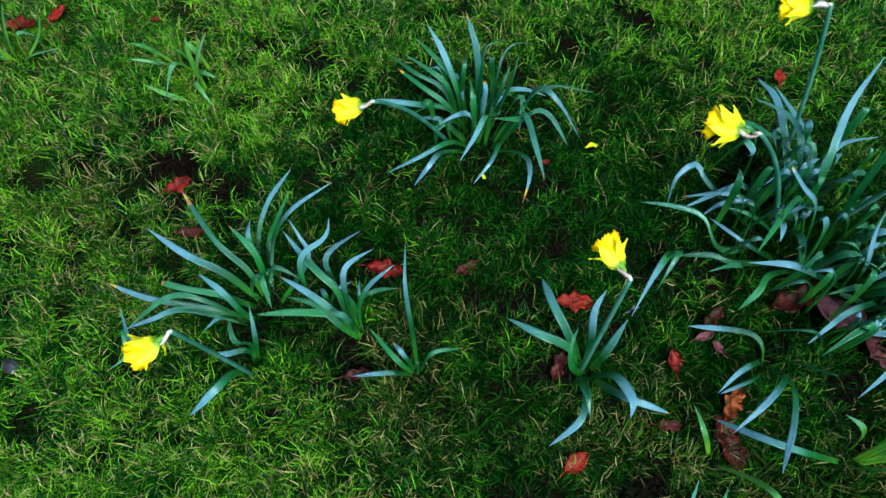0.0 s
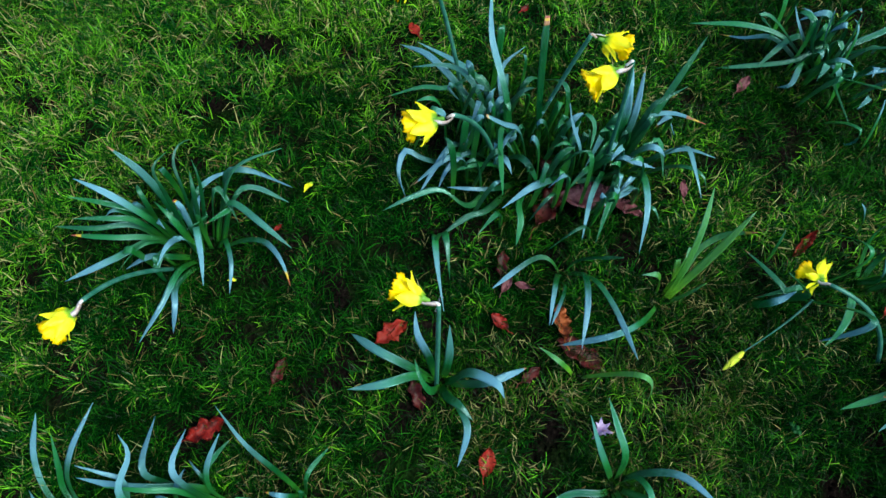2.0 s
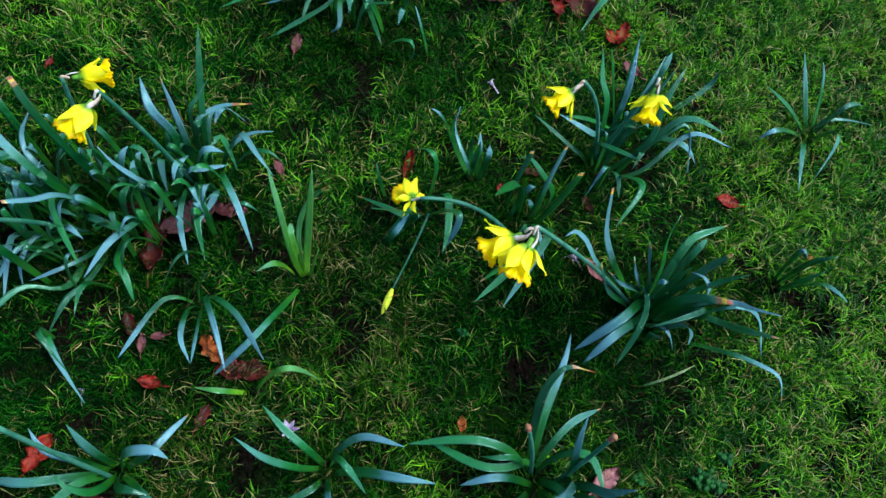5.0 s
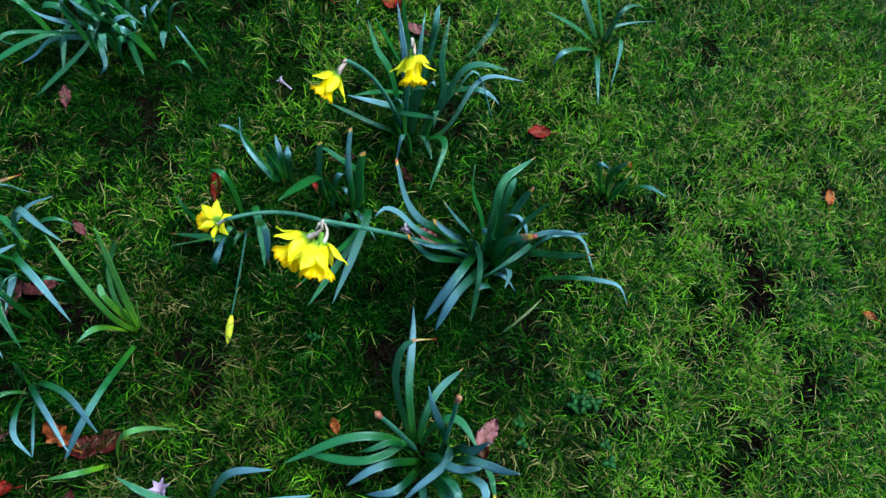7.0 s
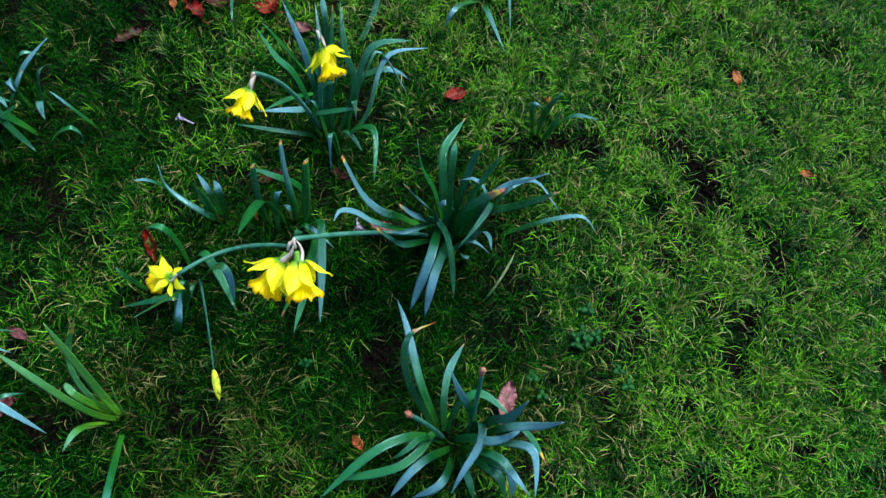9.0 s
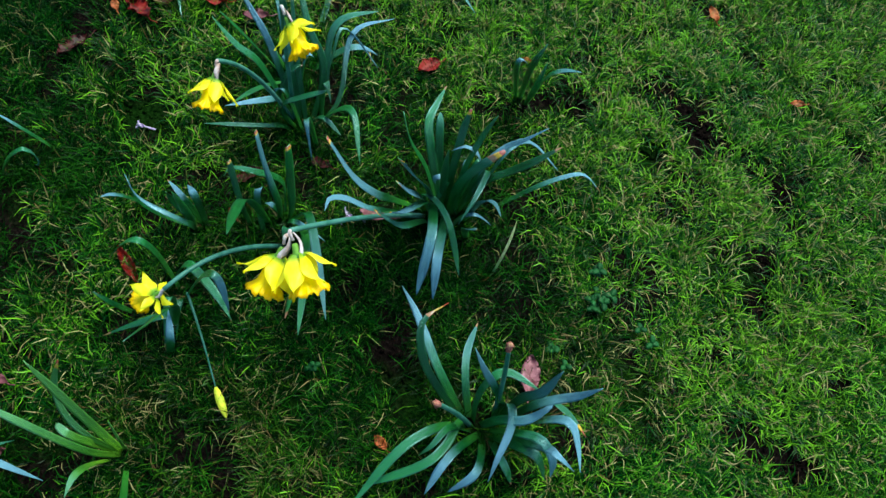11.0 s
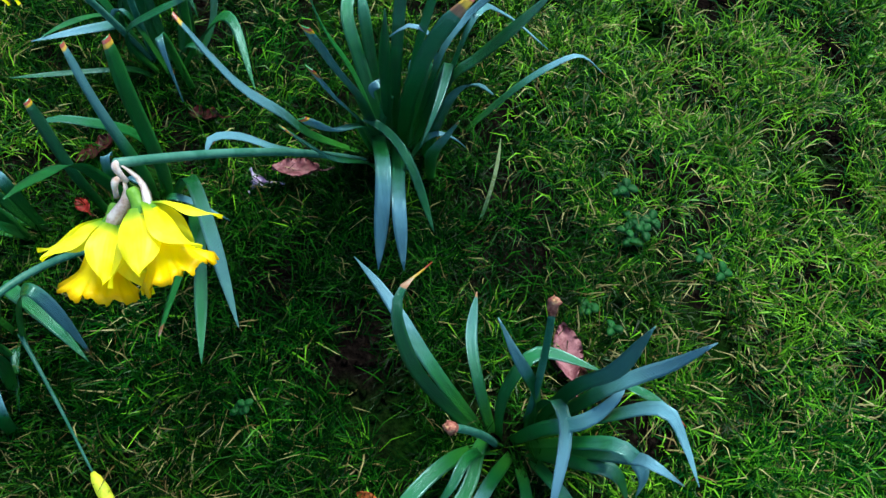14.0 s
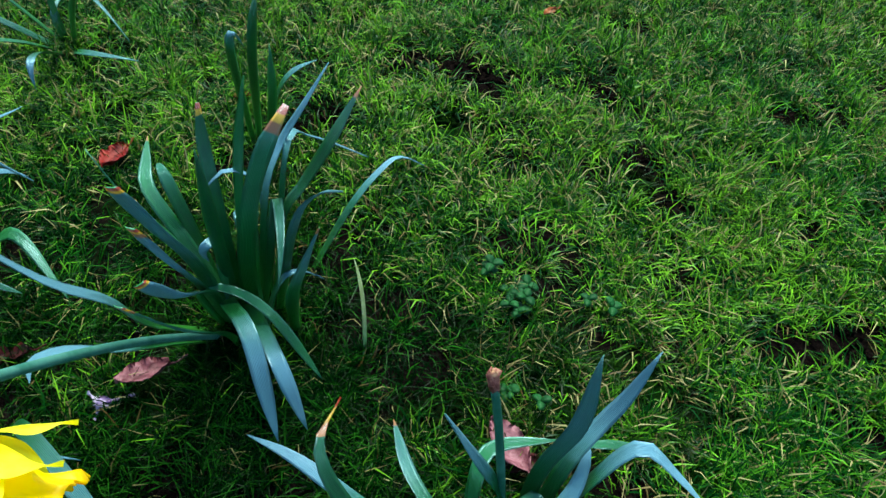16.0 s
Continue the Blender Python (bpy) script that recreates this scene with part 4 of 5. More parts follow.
bent_leaves(plant_l, [
    ("", 1.35, (-0.4, -1.7, -1), (-1, -4.3, 12.7), (-1.9, -6.9, 16.1), (-2.7, -8.3, 19.3), (-3.2, -9.7, 23.8)),
    ("", 1.4, (0.4, 0.9, -1), (-0.6, -0.5, 7.4), (-2.2, -2.7, 11.2), (-2.2, -5.6, 13.2), (-1.2, -7.5, 13.3)),
    ("", 1.35, (-0.7, -1.2, -1), (-3.1, -4.4, 12.4), (-4.9, -6.3, 17.2), (-7.8, -6.2, 16.4), (-10.8, -5, 16.1)),
    ("burnt", 0.9, (-0.7, -2.3, -1), (-0.8, -6, 11.3), (-2.6, -7.8, 11.9), (-5.3, -8.2, 13.6), (-7.4, -8.7, 13.2)),
    ("", 1.2, (-0.4, -1, -1), (1.1, -1.8, 3.2), (0.7, -2.3, 9.7), (-2, -1.2, 9.9), (-5.2, 2.4, 9.1), (-7.3, 4.2, 6)),
    ("", 1.35, (0.3, 1.1, -1), (1.8, 3.7, 3), (-0.6, 7.4, 5.2), (-1.7, 11.7, 5.6), (-0.7, 19.8, 3)),
])
bent_leaves(plant_l, [
    ("", 1.4, (0.2, 1.6, -1), (1.6, 4.3, 1.2), (2.1, 8.4, 5.5), (1.1, 14, 6.4), (-2.6, 22.2, 4)),
    ("", 1.35, (-0.5, 0.1, -1), (-3.3, -1.6, 9.7), (-5.4, -3, 13.6), (-8.2, -3.7, 11.8), (-10.2, -4.2, 5)),
    ("", 1.3, (-0.8, 0.3, -1), (-5, -1.3, 8), (-7.1, -2.7, 9.3), (-10.2, -3.3, 5)),
    ("", 1.3, (-1.2, -0.6, -1), (-6.2, -3.2, 12), (-7.7, -3.4, 15.6), (-10.5, -5, 13.9)),
    ("", 1.3, (-0.6, 0.8, -1), (-1.5, 5.6, 4.8), (-2.9, 9.1, 6.2), (-5.2, 12.5, 4)),
    ("", 1.3, (-1, 0.9, -1), (-4.5, 3.9, 4.9), (-5.9, 6.1, 5.6), (-6.2, 9.4, 3)),
])
bent_leaves(plant_l, [
    ("", 1.0, (0.1, 2, -1), (1.4, 5.8, 5.6), (0.1, 9.2, 6.8), (-0.3, 11.3, 5)),
    ("", 1.1, (-1.3, 0.1, -1), (-4.4, 1, 4.4), (-6.9, 0.9, 4.6), (-8.9, 0.6, 2)),
])
plant_j1 = daffodil(0.785, -0.420, "tall daffodil clump of broad cut leaves with a twin-flowered stem")
bent_leaves(plant_j1, [
    ("cut", 1.3, (1.1, 3.6, -1), (0.7, 10.2, 9), (-2.9, 14.3, 20.4), (-1.8, 17, 25.1), (1.6, 18.9, 30.4)),
    ("", 1.2, (0.5, 4.7, -1), (-0.1, 8.7, 4.7), (-1.1, 14.4, 12.5), (0, 17.4, 15.8), (0, 19.8, 17.6), (-2, 21.2, 18.7)),
    ("cut", 1.3, (-2.3, 4, -1), (-2.5, 5.5, 3.9), (-7.3, 12.2, 17.5), (-7.7, 14.5, 22.1), (-7.7, 16.4, 26.2)),
    ("cut", 1.1, (0.2, 2, -1), (-2.5, 5.9, 11.2), (-7.3, 12.2, 21.9), (-9.6, 15.7, 29.1)),
    ("cut", 1.35, (0.7, 1.9, -1), (-1.9, 6, 14.5), (-3.5, 9.6, 24), (-4.4, 12, 30.8)),
    ("cut", 1.3, (0.2, 2.4, -1), (-2.7, 6.7, 13), (-5.3, 10.7, 22.9), (-6.7, 13.2, 29.7)),
])
bent_leaves(plant_j1, [
    ("", 1.0, (0.2, 1.6, -1), (1.6, 4.3, 12.8), (2.4, 7, 21.1), (4.6, 7.4, 25.6)),
    ("", 1.3, (0.1, 1.4, -1), (5.1, 1.7, 10.1), (8.4, 1.1, 13.8), (11, -1.5, 14.1), (13.5, -4.2, 13.7)),
    ("scorched", 1.2, (-0.1, 0.9, -1), (-0.2, 1, 15.5), (1.4, -0.4, 21.7), (2, -1.3, 25.2)),
    ("", 1.2, (0.1, 1.3, -1), (-2.4, 3.8, 17), (-3.4, 4.6, 23), (-4.2, 5.2, 28.5)),
    ("", 1.2, (-0.7, 0.4, -1), (-1.2, 0.1, 11.2), (-1.4, -0.8, 18.9), (-1.1, -2.1, 23.1), (-2.1, -2.6, 28.8)),
    ("", 1.1, (-1.2, -0.7, -1), (-3.3, -1.7, 17.5), (-2.9, -4.7, 20.7), (-4.7, -6, 24.8), (-5.8, -8.3, 28.2)),
])
bent_leaves(plant_j1, [
    ("scorched", 1.6, (-1.3, 0.6, -1), (-2.6, 1.4, 10.2), (-4.5, 1.6, 19.5), (-7.1, 1.7, 27.2), (-7.5, -0.8, 29.8)),
    ("", 1.3, (-2.2, -1.7, -1), (-3.8, -2.9, 13.4), (-4.8, -4.9, 16.6), (-6.9, -6.8, 21.9), (-7.9, -9.8, 25.9)),
    ("", 1.0, (-1.9, -1.8, -1), (-2.1, -2.4, 13.5), (-1.9, -1.7, 18.8), (-0.3, -0.3, 19.7), (0.3, 1.6, 18.7)),
    ("", 1.2, (-3, -1.3, -1), (-7.2, 0.7, 14.5), (-9.8, 1.7, 22.3), (-12.2, 2.2, 26.2), (-15, 3.3, 29)),
    ("", 1.3, (-5.8, -0.5, -1), (-8.5, 2.4, 10.6), (-11.8, 4.5, 19.5), (-15.5, 6.7, 29)),
    ("", 1.0, (-1.5, -0.6, -1), (-3, -1.7, 10.6), (-3, -3.3, 15.5), (-7, 1.2, 16.3), (-8.9, 4.3, 14.5)),
])
bent_leaves(plant_j1, [
    ("", 1.4, (-0.8, 1.8, -1), (-1, 3.4, 5.8), (-3.8, 5.3, 9.3), (-8.6, 8.1, 12.1), (-13.6, 12, 4.9)),
    ("", 1.4, (-1.5, 1.2, -1), (-1.8, 1.6, 3.5), (-3.9, 3, 5.7), (-10.9, 7.9, 10.5), (-15.4, 10.2, 5.9)),
    ("", 0.9, (0.2, 3, -1), (-0.2, 5.3, 8.9), (-3.1, 4, 9.7), (-7.3, 3.8, 8.5), (-12.4, 4, 2)),
    ("", 0.9, (-2, -2.6, -1), (-4, -4.1, 21.1), (-1.4, -10.9, 16.3), (-6.2, -13.6, 14)),
    ("", 0.9, (-2.6, -7.2, -1), (-4.7, -12.3, 6.8), (-5.7, -16.3, 9.3), (-6.7, -19.3, 9.8), (-9.5, -21.2, 8)),
])
random_leaves(plant_j1, 19, 6, 0.1, 0.2, 0.02, 0.0112)
plant_k = daffodil(0.850, -0.155, "daffodil tuft of cut-off leaves with brown edges")
bent_leaves(plant_k, [
    ("cut", 1.25, (2, -0.4, -1), (0.4, -0.7, 6.5), (0.9, -0.3, 17.3), (3.2, -0.5, 23.7)),
    ("cut", 1.3, (1.3, -1.5, -1), (-1.1, -2.3, 7.3), (-4.4, -2.5, 23.6), (-4.1, -3, 30)),
    ("cut", 1.2, (2.6, 4.2, -1), (0.3, 4.4, 11.9), (1.5, 4, 21.5)),
    ("", 1.0, (1.6, -1.3, -1), (2.3, -2.3, 9.5), (2.1, 1.4, 15.8), (3.4, 3.9, 16.3), (3.1, 5.3, 15.4)),
    ("", 1.35, (1.8, 1.6, -1), (-0.5, 2.6, 10.2), (-1.8, 3.9, 16.4), (-7.9, 5.8, 24.8), (-13, 7, 31.2)),
    ("", 1.4, (0.7, -0.9, -1), (-1.7, -2.8, 5.3), (-4.5, -3.9, 10.4), (-12.6, -2.4, 12.9), (-21.8, -0.3, 16.2)),
])
bent_leaves(plant_k, [
    ("", 1.3, (0.4, -0.8, -1), (-1.2, -1.8, 1.2), (-6.4, -2.4, 6.5), (-21.7, 4.4, 22.5)),
    ("", 1.1, (0.2, -1.1, -1), (-2.8, -3, 2.9), (-9.2, -1.6, 7.7), (-21.1, 3.6, 11.7)),
])
random_leaves(plant_k, 20, 4, 0.08, 0.12, 0.02, 0.0112)
plant_k3 = daffodil(0.780, 0.045, "folded cut daffodil leaves under a small flower")
bent_leaves(plant_k3, [
    ("", 1.3, (3.3, -0.6, -1), (1.9, -5.4, 9.9), (-1, -7.1, 12.2), (-5.5, -8.5, 12.7), (-8.5, -9, 10.7)),
    ("", 1.3, (-2.9, 0.2, -1), (-2.8, -2.3, 8.5), (-6.5, 0.7, 14.9), (-8.7, 3.1, 18.1)),
    ("", 1.3, (-6.5, 1.6, -1), (-6.1, -0.2, 5.9), (-2.4, -1.2, 6.7)),
])
plant_k2 = daffodil(0.897, -0.045, "short daffodil tuft of pointed leaves in grass")
leaves(plant_k2, 1.0, [
    (-0.1, 0.5, 64, 5.9, 16.2, 1.41, 8.7, 0.6), (0, -0.2, 27, 5, 8.9, 0.04, 10.1, 0.6), (-0.1, -0.5, 4, 2.6, 9, -0.6, 13.7, -0.4), (0, 0.2, 43, 4.1, 8, 1.05, 3.8, 0.6),
])
plant_k4 = daffodil(0.902, -0.032, "short daffodil leaves leaning over grass")
bent_leaves(plant_k4, [
    ("", 1.3, (0.2, 0, -1), (-4.9, 0, 10.9), (-1.4, 4.3, 15), (1.4, 4.8, 17.7)),
    ("", 1.2, (-0.2, 0.1, -1), (-3.9, -0.5, 12), (-6.3, -0.5, 22.8)),
])
plant_s = daffodil(0.784, 0.026, "flopped daffodil leaves beside a yellow bud")
leaves(plant_s, 1.08, [
    (0.8, -0.6, -141, 9.5, 5.5, 1.17, 29.3, 1.8), (-0.6, 0.5, 148, 6.2, 0, -0.34, 9, 0.1), (-1.7, 0.5, 87, 10.4, 2, -0.17, 6.2, 0.2), (-0.7, 0.2, 161, 5, 1, -0.6, 2.9, 0.4),
    (2.2, -0.7, 58, 7.3, 10, -0.34, 28.7, -0.5),
])
plant_m = daffodil(1.032, -0.253, "daffodil clump with two nodding yellow flowers")
bent_leaves(plant_m, [
    ("", 1.1, (-1.4, 0.5, -1), (2.9, 2.1, 16.1), (5.7, 3.2, 20.9), (8.7, 4.2, 24)),
    ("", 0.9, (-1.2, 0.3, -1), (1.5, -0, 17.7), (5.6, -0.3, 26)),
    ("", 1.2, (-1.3, 1, -1), (2.2, 4.2, 13.3), (4.1, 6.8, 16.9), (7.7, 8.8, 20)),
    ("", 1.2, (-1.6, -1, -1), (-0.3, -4.7, 7.4), (3.1, -7.3, 14.1), (4.3, -10.3, 16.1), (3.8, -15.6, 16)),
    ("", 0.8, (-1.7, -1.3, -1), (3.2, -7.4, 9.3), (5.8, -10.7, 12), (0.8, -14.5, 6)),
    ("", 1.2, (-1.9, 1.1, -1), (-2.2, 3.3, 7.9), (-3.9, -0.4, 11.2), (-4.7, -4.5, 12)),
])
bent_leaves(plant_m, [
    ("", 1.2, (-1.5, 1.5, -1), (-1.3, 3.1, 7.9), (-1.6, 5, 9.9), (-1.9, 11.4, 12)),
    ("", 1.2, (-2.2, 1.6, -1), (-2.5, 3.6, 2.9), (-3.2, 6.7, 5.8), (-1.1, 15.1, 8)),
    ("", 1.2, (-2.7, -0.3, -1), (-5.5, -3.5, 6.9), (-10.3, -5.7, 13.4), (-18.4, -3.7, 12.1)),
    ("", 0.8, (-2.6, 0.2, -1), (-3.7, -0.8, 3.5), (-5.4, -2.5, 6.3), (-8.8, -4.2, 5)),
    ("", 1.0, (-2.1, -0.4, -1), (0.7, -1, 14), (6.6, -3.1, 24)),
    ("", 1.0, (-2.2, -0.9, -1), (-0.5, -4.8, 11.8), (2.6, -3.9, 18.5), (7.1, -4.4, 24)),
])
bent_leaves(plant_m, [
    ("", 0.9, (-2.9, -1.3, -1), (-1.9, -6.6, 4.9), (5, -11.6, 11), (6.3, -19.6, 10)),
])
random_leaves(plant_m, 24, 7, 0.10, 0.22, 0.025, 0.0105, rise=0.4)
plant_m2 = daffodil(1.123, -0.276, "upright daffodil leaves behind nodding flowers")
leaves(plant_m2, 1.1, [
    (0.5, 1, 49, 6.3, 21, 0.84, 14.7, 0.4), (1.1, -0.2, -6, 5.2, 16.9, -0.03, 19.9, 1), (0.1, 1.9, 102, 8.1, 20.8, 0.64, 13.6, 0.4), (0.3, -1.6, -36, 18.8, 7.2, 1.09, 1, -1),
    (-0.9, -1.9, -100, 12.6, 2, 0.64, 8.5, -0.1), (-0.9, 1, 131, 15.4, 12, 0.57, 8.7, 0.4),
])
plant_r = daffodil(1.270, -0.634, "thin daffodil tuft with two pale drooping leaves")
leaves(plant_r, 1.08, [
    (-0.1, 0.5, 34, 14.1, 8.3, 0.43, 4.9, 0.2), (-0.1, 0.5, 91, 14, 8.9, 0.42, 4.8, 0.2), (0.3, -0.4, 45, 9.4, 12, 0.68, 9.6, 0.2), (0.7, -0.6, -45, 11.2, 3, -0.31, 16.6, 0.3),
    (-0.9, 0.6, 169, 19.1, 8.3, 0.02, 1, -0.8), (-0.2, -0.7, 171, 15.8, 8, 0.4, 16.3, 0.1), (-0.3, 1, 129, 14, 4, 0.95, 10.3, 0), (0.4, -0.6, -62, 11.1, 3, -0.35, 8.5, -0.1),
])
plant_o = daffodil(-0.493, 0.824, "small daffodil tuft of short yellow-green leaves")
leaves(plant_o, 0.99, [
    (-3.1, 3.5, -167, 5.8, 8, 0.56, 5.8, 0.2), (-3.1, 3.5, -173, 8.6, 3, 0.51, 2.7, 0.2), (-2.9, 3.9, -17, 2.1, 10, 0.53, 4.3, -0.4), (2.4, -4.9, 170, 9.9, 3, 0.58, 2.1, 0.3),
    (3.2, -3, 50, 5.5, 12, -0.01, 7.8, -0.2), (3.5, -3, 95, 3.4, 12, 0.33, 9, -0.4),
], FRESH)
random_leaves(plant_o, 27, 5, 0.1, 0.1, 0.012, 0.0094, FRESH)
plant_o2 = daffodil(-0.846, 0.868, "small daffodil tuft of short leaves in mossy lawn")
leaves(plant_o2, 0.99, [
    (0, -0.3, 50, 5.1, 12, 0.12, 5.6, -0.2), (0.2, -0, 16, 10, 12, 0.82, 5.6, -0.2), (0.1, 0.4, -3, 10.3, 4, 0.37, 2.7, -0.2), (-0.3, -0, -147, 5.9, 3, 0.23, 3.1, 0.1),
], FRESH)
random_leaves(plant_o2, 28, 5, 0.1, 0.1, 0.012, 0.0094, FRESH)
plant_t = daffodil(1.165, 0.295, "dense dark daffodil clump with a few scorched leaf tips")
bent_leaves(plant_t, [
    ("", 1.3, (0.2, -0.2, -1), (-4, 7.6, 5.6), (-8.9, 14.3, 6.6), (-15.5, 21.7, 4.3)),
    ("", 1.2, (0.9, 0.6, -1), (-10.4, 9.9, 13.3), (-13.7, 12.3, 15.1), (-15.1, 8.9, 16)),
    ("burnt", 1.2, (-0.6, 0.1, -1), (-4.7, 9.2, 4.6), (-7.9, 13.7, 2.6), (-9.6, 17.3, 1.2)),
    ("", 1.3, (0.5, -1.1, -1), (0.6, 0.6, 4.8), (-0, 2.1, 6.6), (-6.5, 3.8, 5.5), (-11.7, 8.1, 3.4), (-15.9, 12.3, 1.2)),
    ("", 1.1, (0.8, -0.2, -1), (-2.5, 5.3, 6.8), (-5.3, 7.2, 7), (-11.8, 7.3, 3.4)),
    ("", 1.2, (1, -1.5, -1), (0.9, 1.4, 6.3), (1.4, 0.8, 8.1), (-0.2, -4.7, 4.3)),
])
bent_leaves(plant_t, [
    ("cut", 1.2, (-0.6, -1.3, -1), (-4, -3.1, 6.3), (-9.4, -6.6, 14.1), (-12.9, -10.9, 20.3)),
    ("", 1.2, (0.3, -2, -1), (-2.1, -2, 4.7), (-6.4, -4.4, 7.7), (-17.4, -11, 15)),
    ("burnt", 1.1, (1.2, -1.7, -1), (-0.1, -4.8, 5.4), (0.6, -7.1, 8.7), (2.6, -8.9, 10)),
    ("", 1.0, (-0.4, -0.4, -1), (-3.2, 2.8, 3.5), (-8.3, 0.9, 3.1), (-9.4, 2.3, 1.2)),
    ("", 1.1, (3.2, -1.3, -1), (5.4, -0.2, 4.1), (11.1, -2.3, 6.7), (15.7, -2.8, 7.1)),
    ("", 1.1, (1.4, -1.9, -1), (1, -5.3, 5.5), (2, -8.8, 10.3), (4.6, -13.5, 13)),
])
bent_leaves(plant_t, [
    ("", 1.3, (1.7, -1.4, -1), (0.9, -1.2, 5.6), (0.8, -3, 10.6), (2.5, -7.3, 15)),
    ("", 0.9, (3.6, -1.6, -1), (-0.5, -0.3, 11.6), (-0.7, 1.3, 17)),
    ("", 1.3, (1.3, 0.2, -1), (-4.1, 4.1, 9.3), (-4.4, 5.6, 15)),
    ("", 1.3, (2.2, -0.5, -1), (-3.4, 3, 11.5), (-4.4, 4.8, 18)),
    ("", 1.2, (1.8, -0.1, -1), (-6.2, 6.8, 11.5), (-7, 9.8, 15)),
])
random_leaves(plant_t, 29, 26, 0.13, 0.17, 0.05, 0.0115, rise=0.4)
plant_q = daffodil(0.934, -0.639, "upright dark daffodil leaves in the lawn")
leaves(plant_q, 0.95, [
    (0.4, -2.4, -139, 6.1, 9.6, 0.12, 8.4, -0.1), (-1.1, 0.4, 150, 4.5, 17.4, 1.26, 11.3, -0.9), (0.5, 1.5, 138, 8.6, 20, 1.6, 28.6, -1.4), (0.3, 0.7, 145, 9.4, 26, 1.28, 23.7, -1.2),
])

# the flowers
daffodil_flower(plant_a2, (0.004, -0.008, -0.01), (-0.030, -0.027, 0.276), -153, -22, 0.84, 34, 0.05, 1)
daffodil_flower(plant_c, (-0.047, -0.030, -0.01), (-0.168, -0.113, 0.237), -178, -22, 0.8, 26, 0.06, 2)
daffodil_flower(plant_d1, (0.000, -0.025, -0.01), (-0.168, -0.021, 0.328), 146, -22, 0.86, 34, 0.08, 3)
daffodil_flower(plant_d2, (0.038, 0.008, -0.01), (-0.036, 0.045, 0.332), 162, -26, 0.88, 34, 0.05, 4)
daffodil_flower(plant_d1, (0.086, -0.008, -0.01), (0.127, -0.048, 0.287), -44, -16, 0.82, 34, 0.03, 5)
daffodil_flower(plant_d1, (0.034, 0.111, -0.01), (-0.052, 0.169, 0.330), 156, -24, 0.8, 34, 0.04, 6)
daffodil_flower(plant_e, (0.001, 0.001, -0.01), (0.013, 0.076, 0.285), 116, -6, 0.82, 34, 0.02, 7)
daffodil_flower(plant_k, (-0.030, 0.005, -0.01), (-0.092, 0.190, 0.128), 78, -38, 0.68, 76, 0.09, 8)
daffodil_flower(plant_j1, (0.002, 0.040, -0.01), (-0.126, 0.273, 0.327), 177, -30, 0.96, 44, 0.03, 9)
daffodil_flower(plant_j1, (0.002, 0.040, -0.01), (-0.111, 0.294, 0.304), 132, -30, 0.95, 46, 0.03, 10, stem=False)
daffodil_flower(plant_m, (-0.002, 0.011, -0.01), (-0.083, 0.012, 0.327), -173, -27, 0.84, 46, 0.05, 11)
daffodil_flower(plant_m, (-0.002, 0.011, -0.01), (-0.086, 0.121, 0.271), 142, -31, 0.84, 44, 0.08, 12)
plant_u = daffodil(1.500, -0.200, "sparse daffodil with one yellow flower in the lawn")
leaves(plant_u, 1.2, [(0, 0, 162, 23.7, 2, 0.72, 11, 0), (1, 1, 120, 14, 8, 0.4, 16, 0), (-1, 0, 60, 12, 9, 0.4, 15, 0), (2, -1, -20, 13, 6, 0.5, 14, 0), (0, 2, 100, 9, 15, 0.5, 14, 0)])
daffodil_flower(plant_u, (-0.02, 0.03, -0.01), (-0.190, 0.175, 0.160), 126, -30, 0.7, 34, 0.06, 13)


# ---- withered stems, buds ----
def withered_stem(plant, root, top, heading):
    """A stem whose flower has died: a limp, papery brown head on a green stalk."""
    root, top = Vector(root), Vector(top)
    line = [bend_at(root, root * 0.5 + top * 0.5 + Vector((0, 0, 0.03)), top, i / 14, 1.0) for i in range(15)]
    bm = bmesh.new()
    tube(bm, line, lambda s: 0.0040 - 0.0012 * s, 8)
    part("flower_stem", bm, STEM, plant)
    d = (line[-1] - line[-3]).normalized()
    bm = bmesh.new()
    rows = []
    for i, (s, r) in enumerate([(-0.004, 0.0026), (0.002, 0.0040), (0.006, 0.0046), (0.010, 0.0036), (0.014, 0.0046), (0.017, 0.0022)]):
        rows.append([top + d * s + Vector((math.cos(k * 0.785) * r * (1 + 0.3 * math.sin(k * 2.1 + i)), math.sin(k * 0.785) * r * (1 + 0.3 * math.sin(k * 1.3 + i * 2)), 0.002 * math.sin(k * 3 + i))) for k in range(8)])
    skin(bm, rows)
    part("withered_head", bm, BROWN_TIP, plant, "shrivelled pinkish brown flower head")


def lying_bud(plant, line, tip):
    bm = bmesh.new()
    tube(bm, [bend_at(*line, i / 18, 1.6) for i in range(19)], lambda s: 0.0020 - 0.0010 * s, 7)
    part("flower_stem", bm, STEM, plant)
    a, b = line[2], Vector(tip)
    bm = bmesh.new()
    rows, d = [], b - a
    side = d.cross(Vector((0, 0, 1))).normalized()
    up = side.cross(d).normalized()
    for s, r in ((0, 0.002), (0.15, 0.0046), (0.4, 0.0060), (0.7, 0.0052), (0.9, 0.0030), (1, 0.0008)):
        rows.append([a + d * s + (side * math.cos(k * 0.785) + up * math.sin(k * 0.785)) * r * (1 + 0.12 * (k % 2)) for k in range(8)])
    skin(bm, rows)
    part("bud", bm, BUD, plant, "closed yellow flower bud lying on grass")


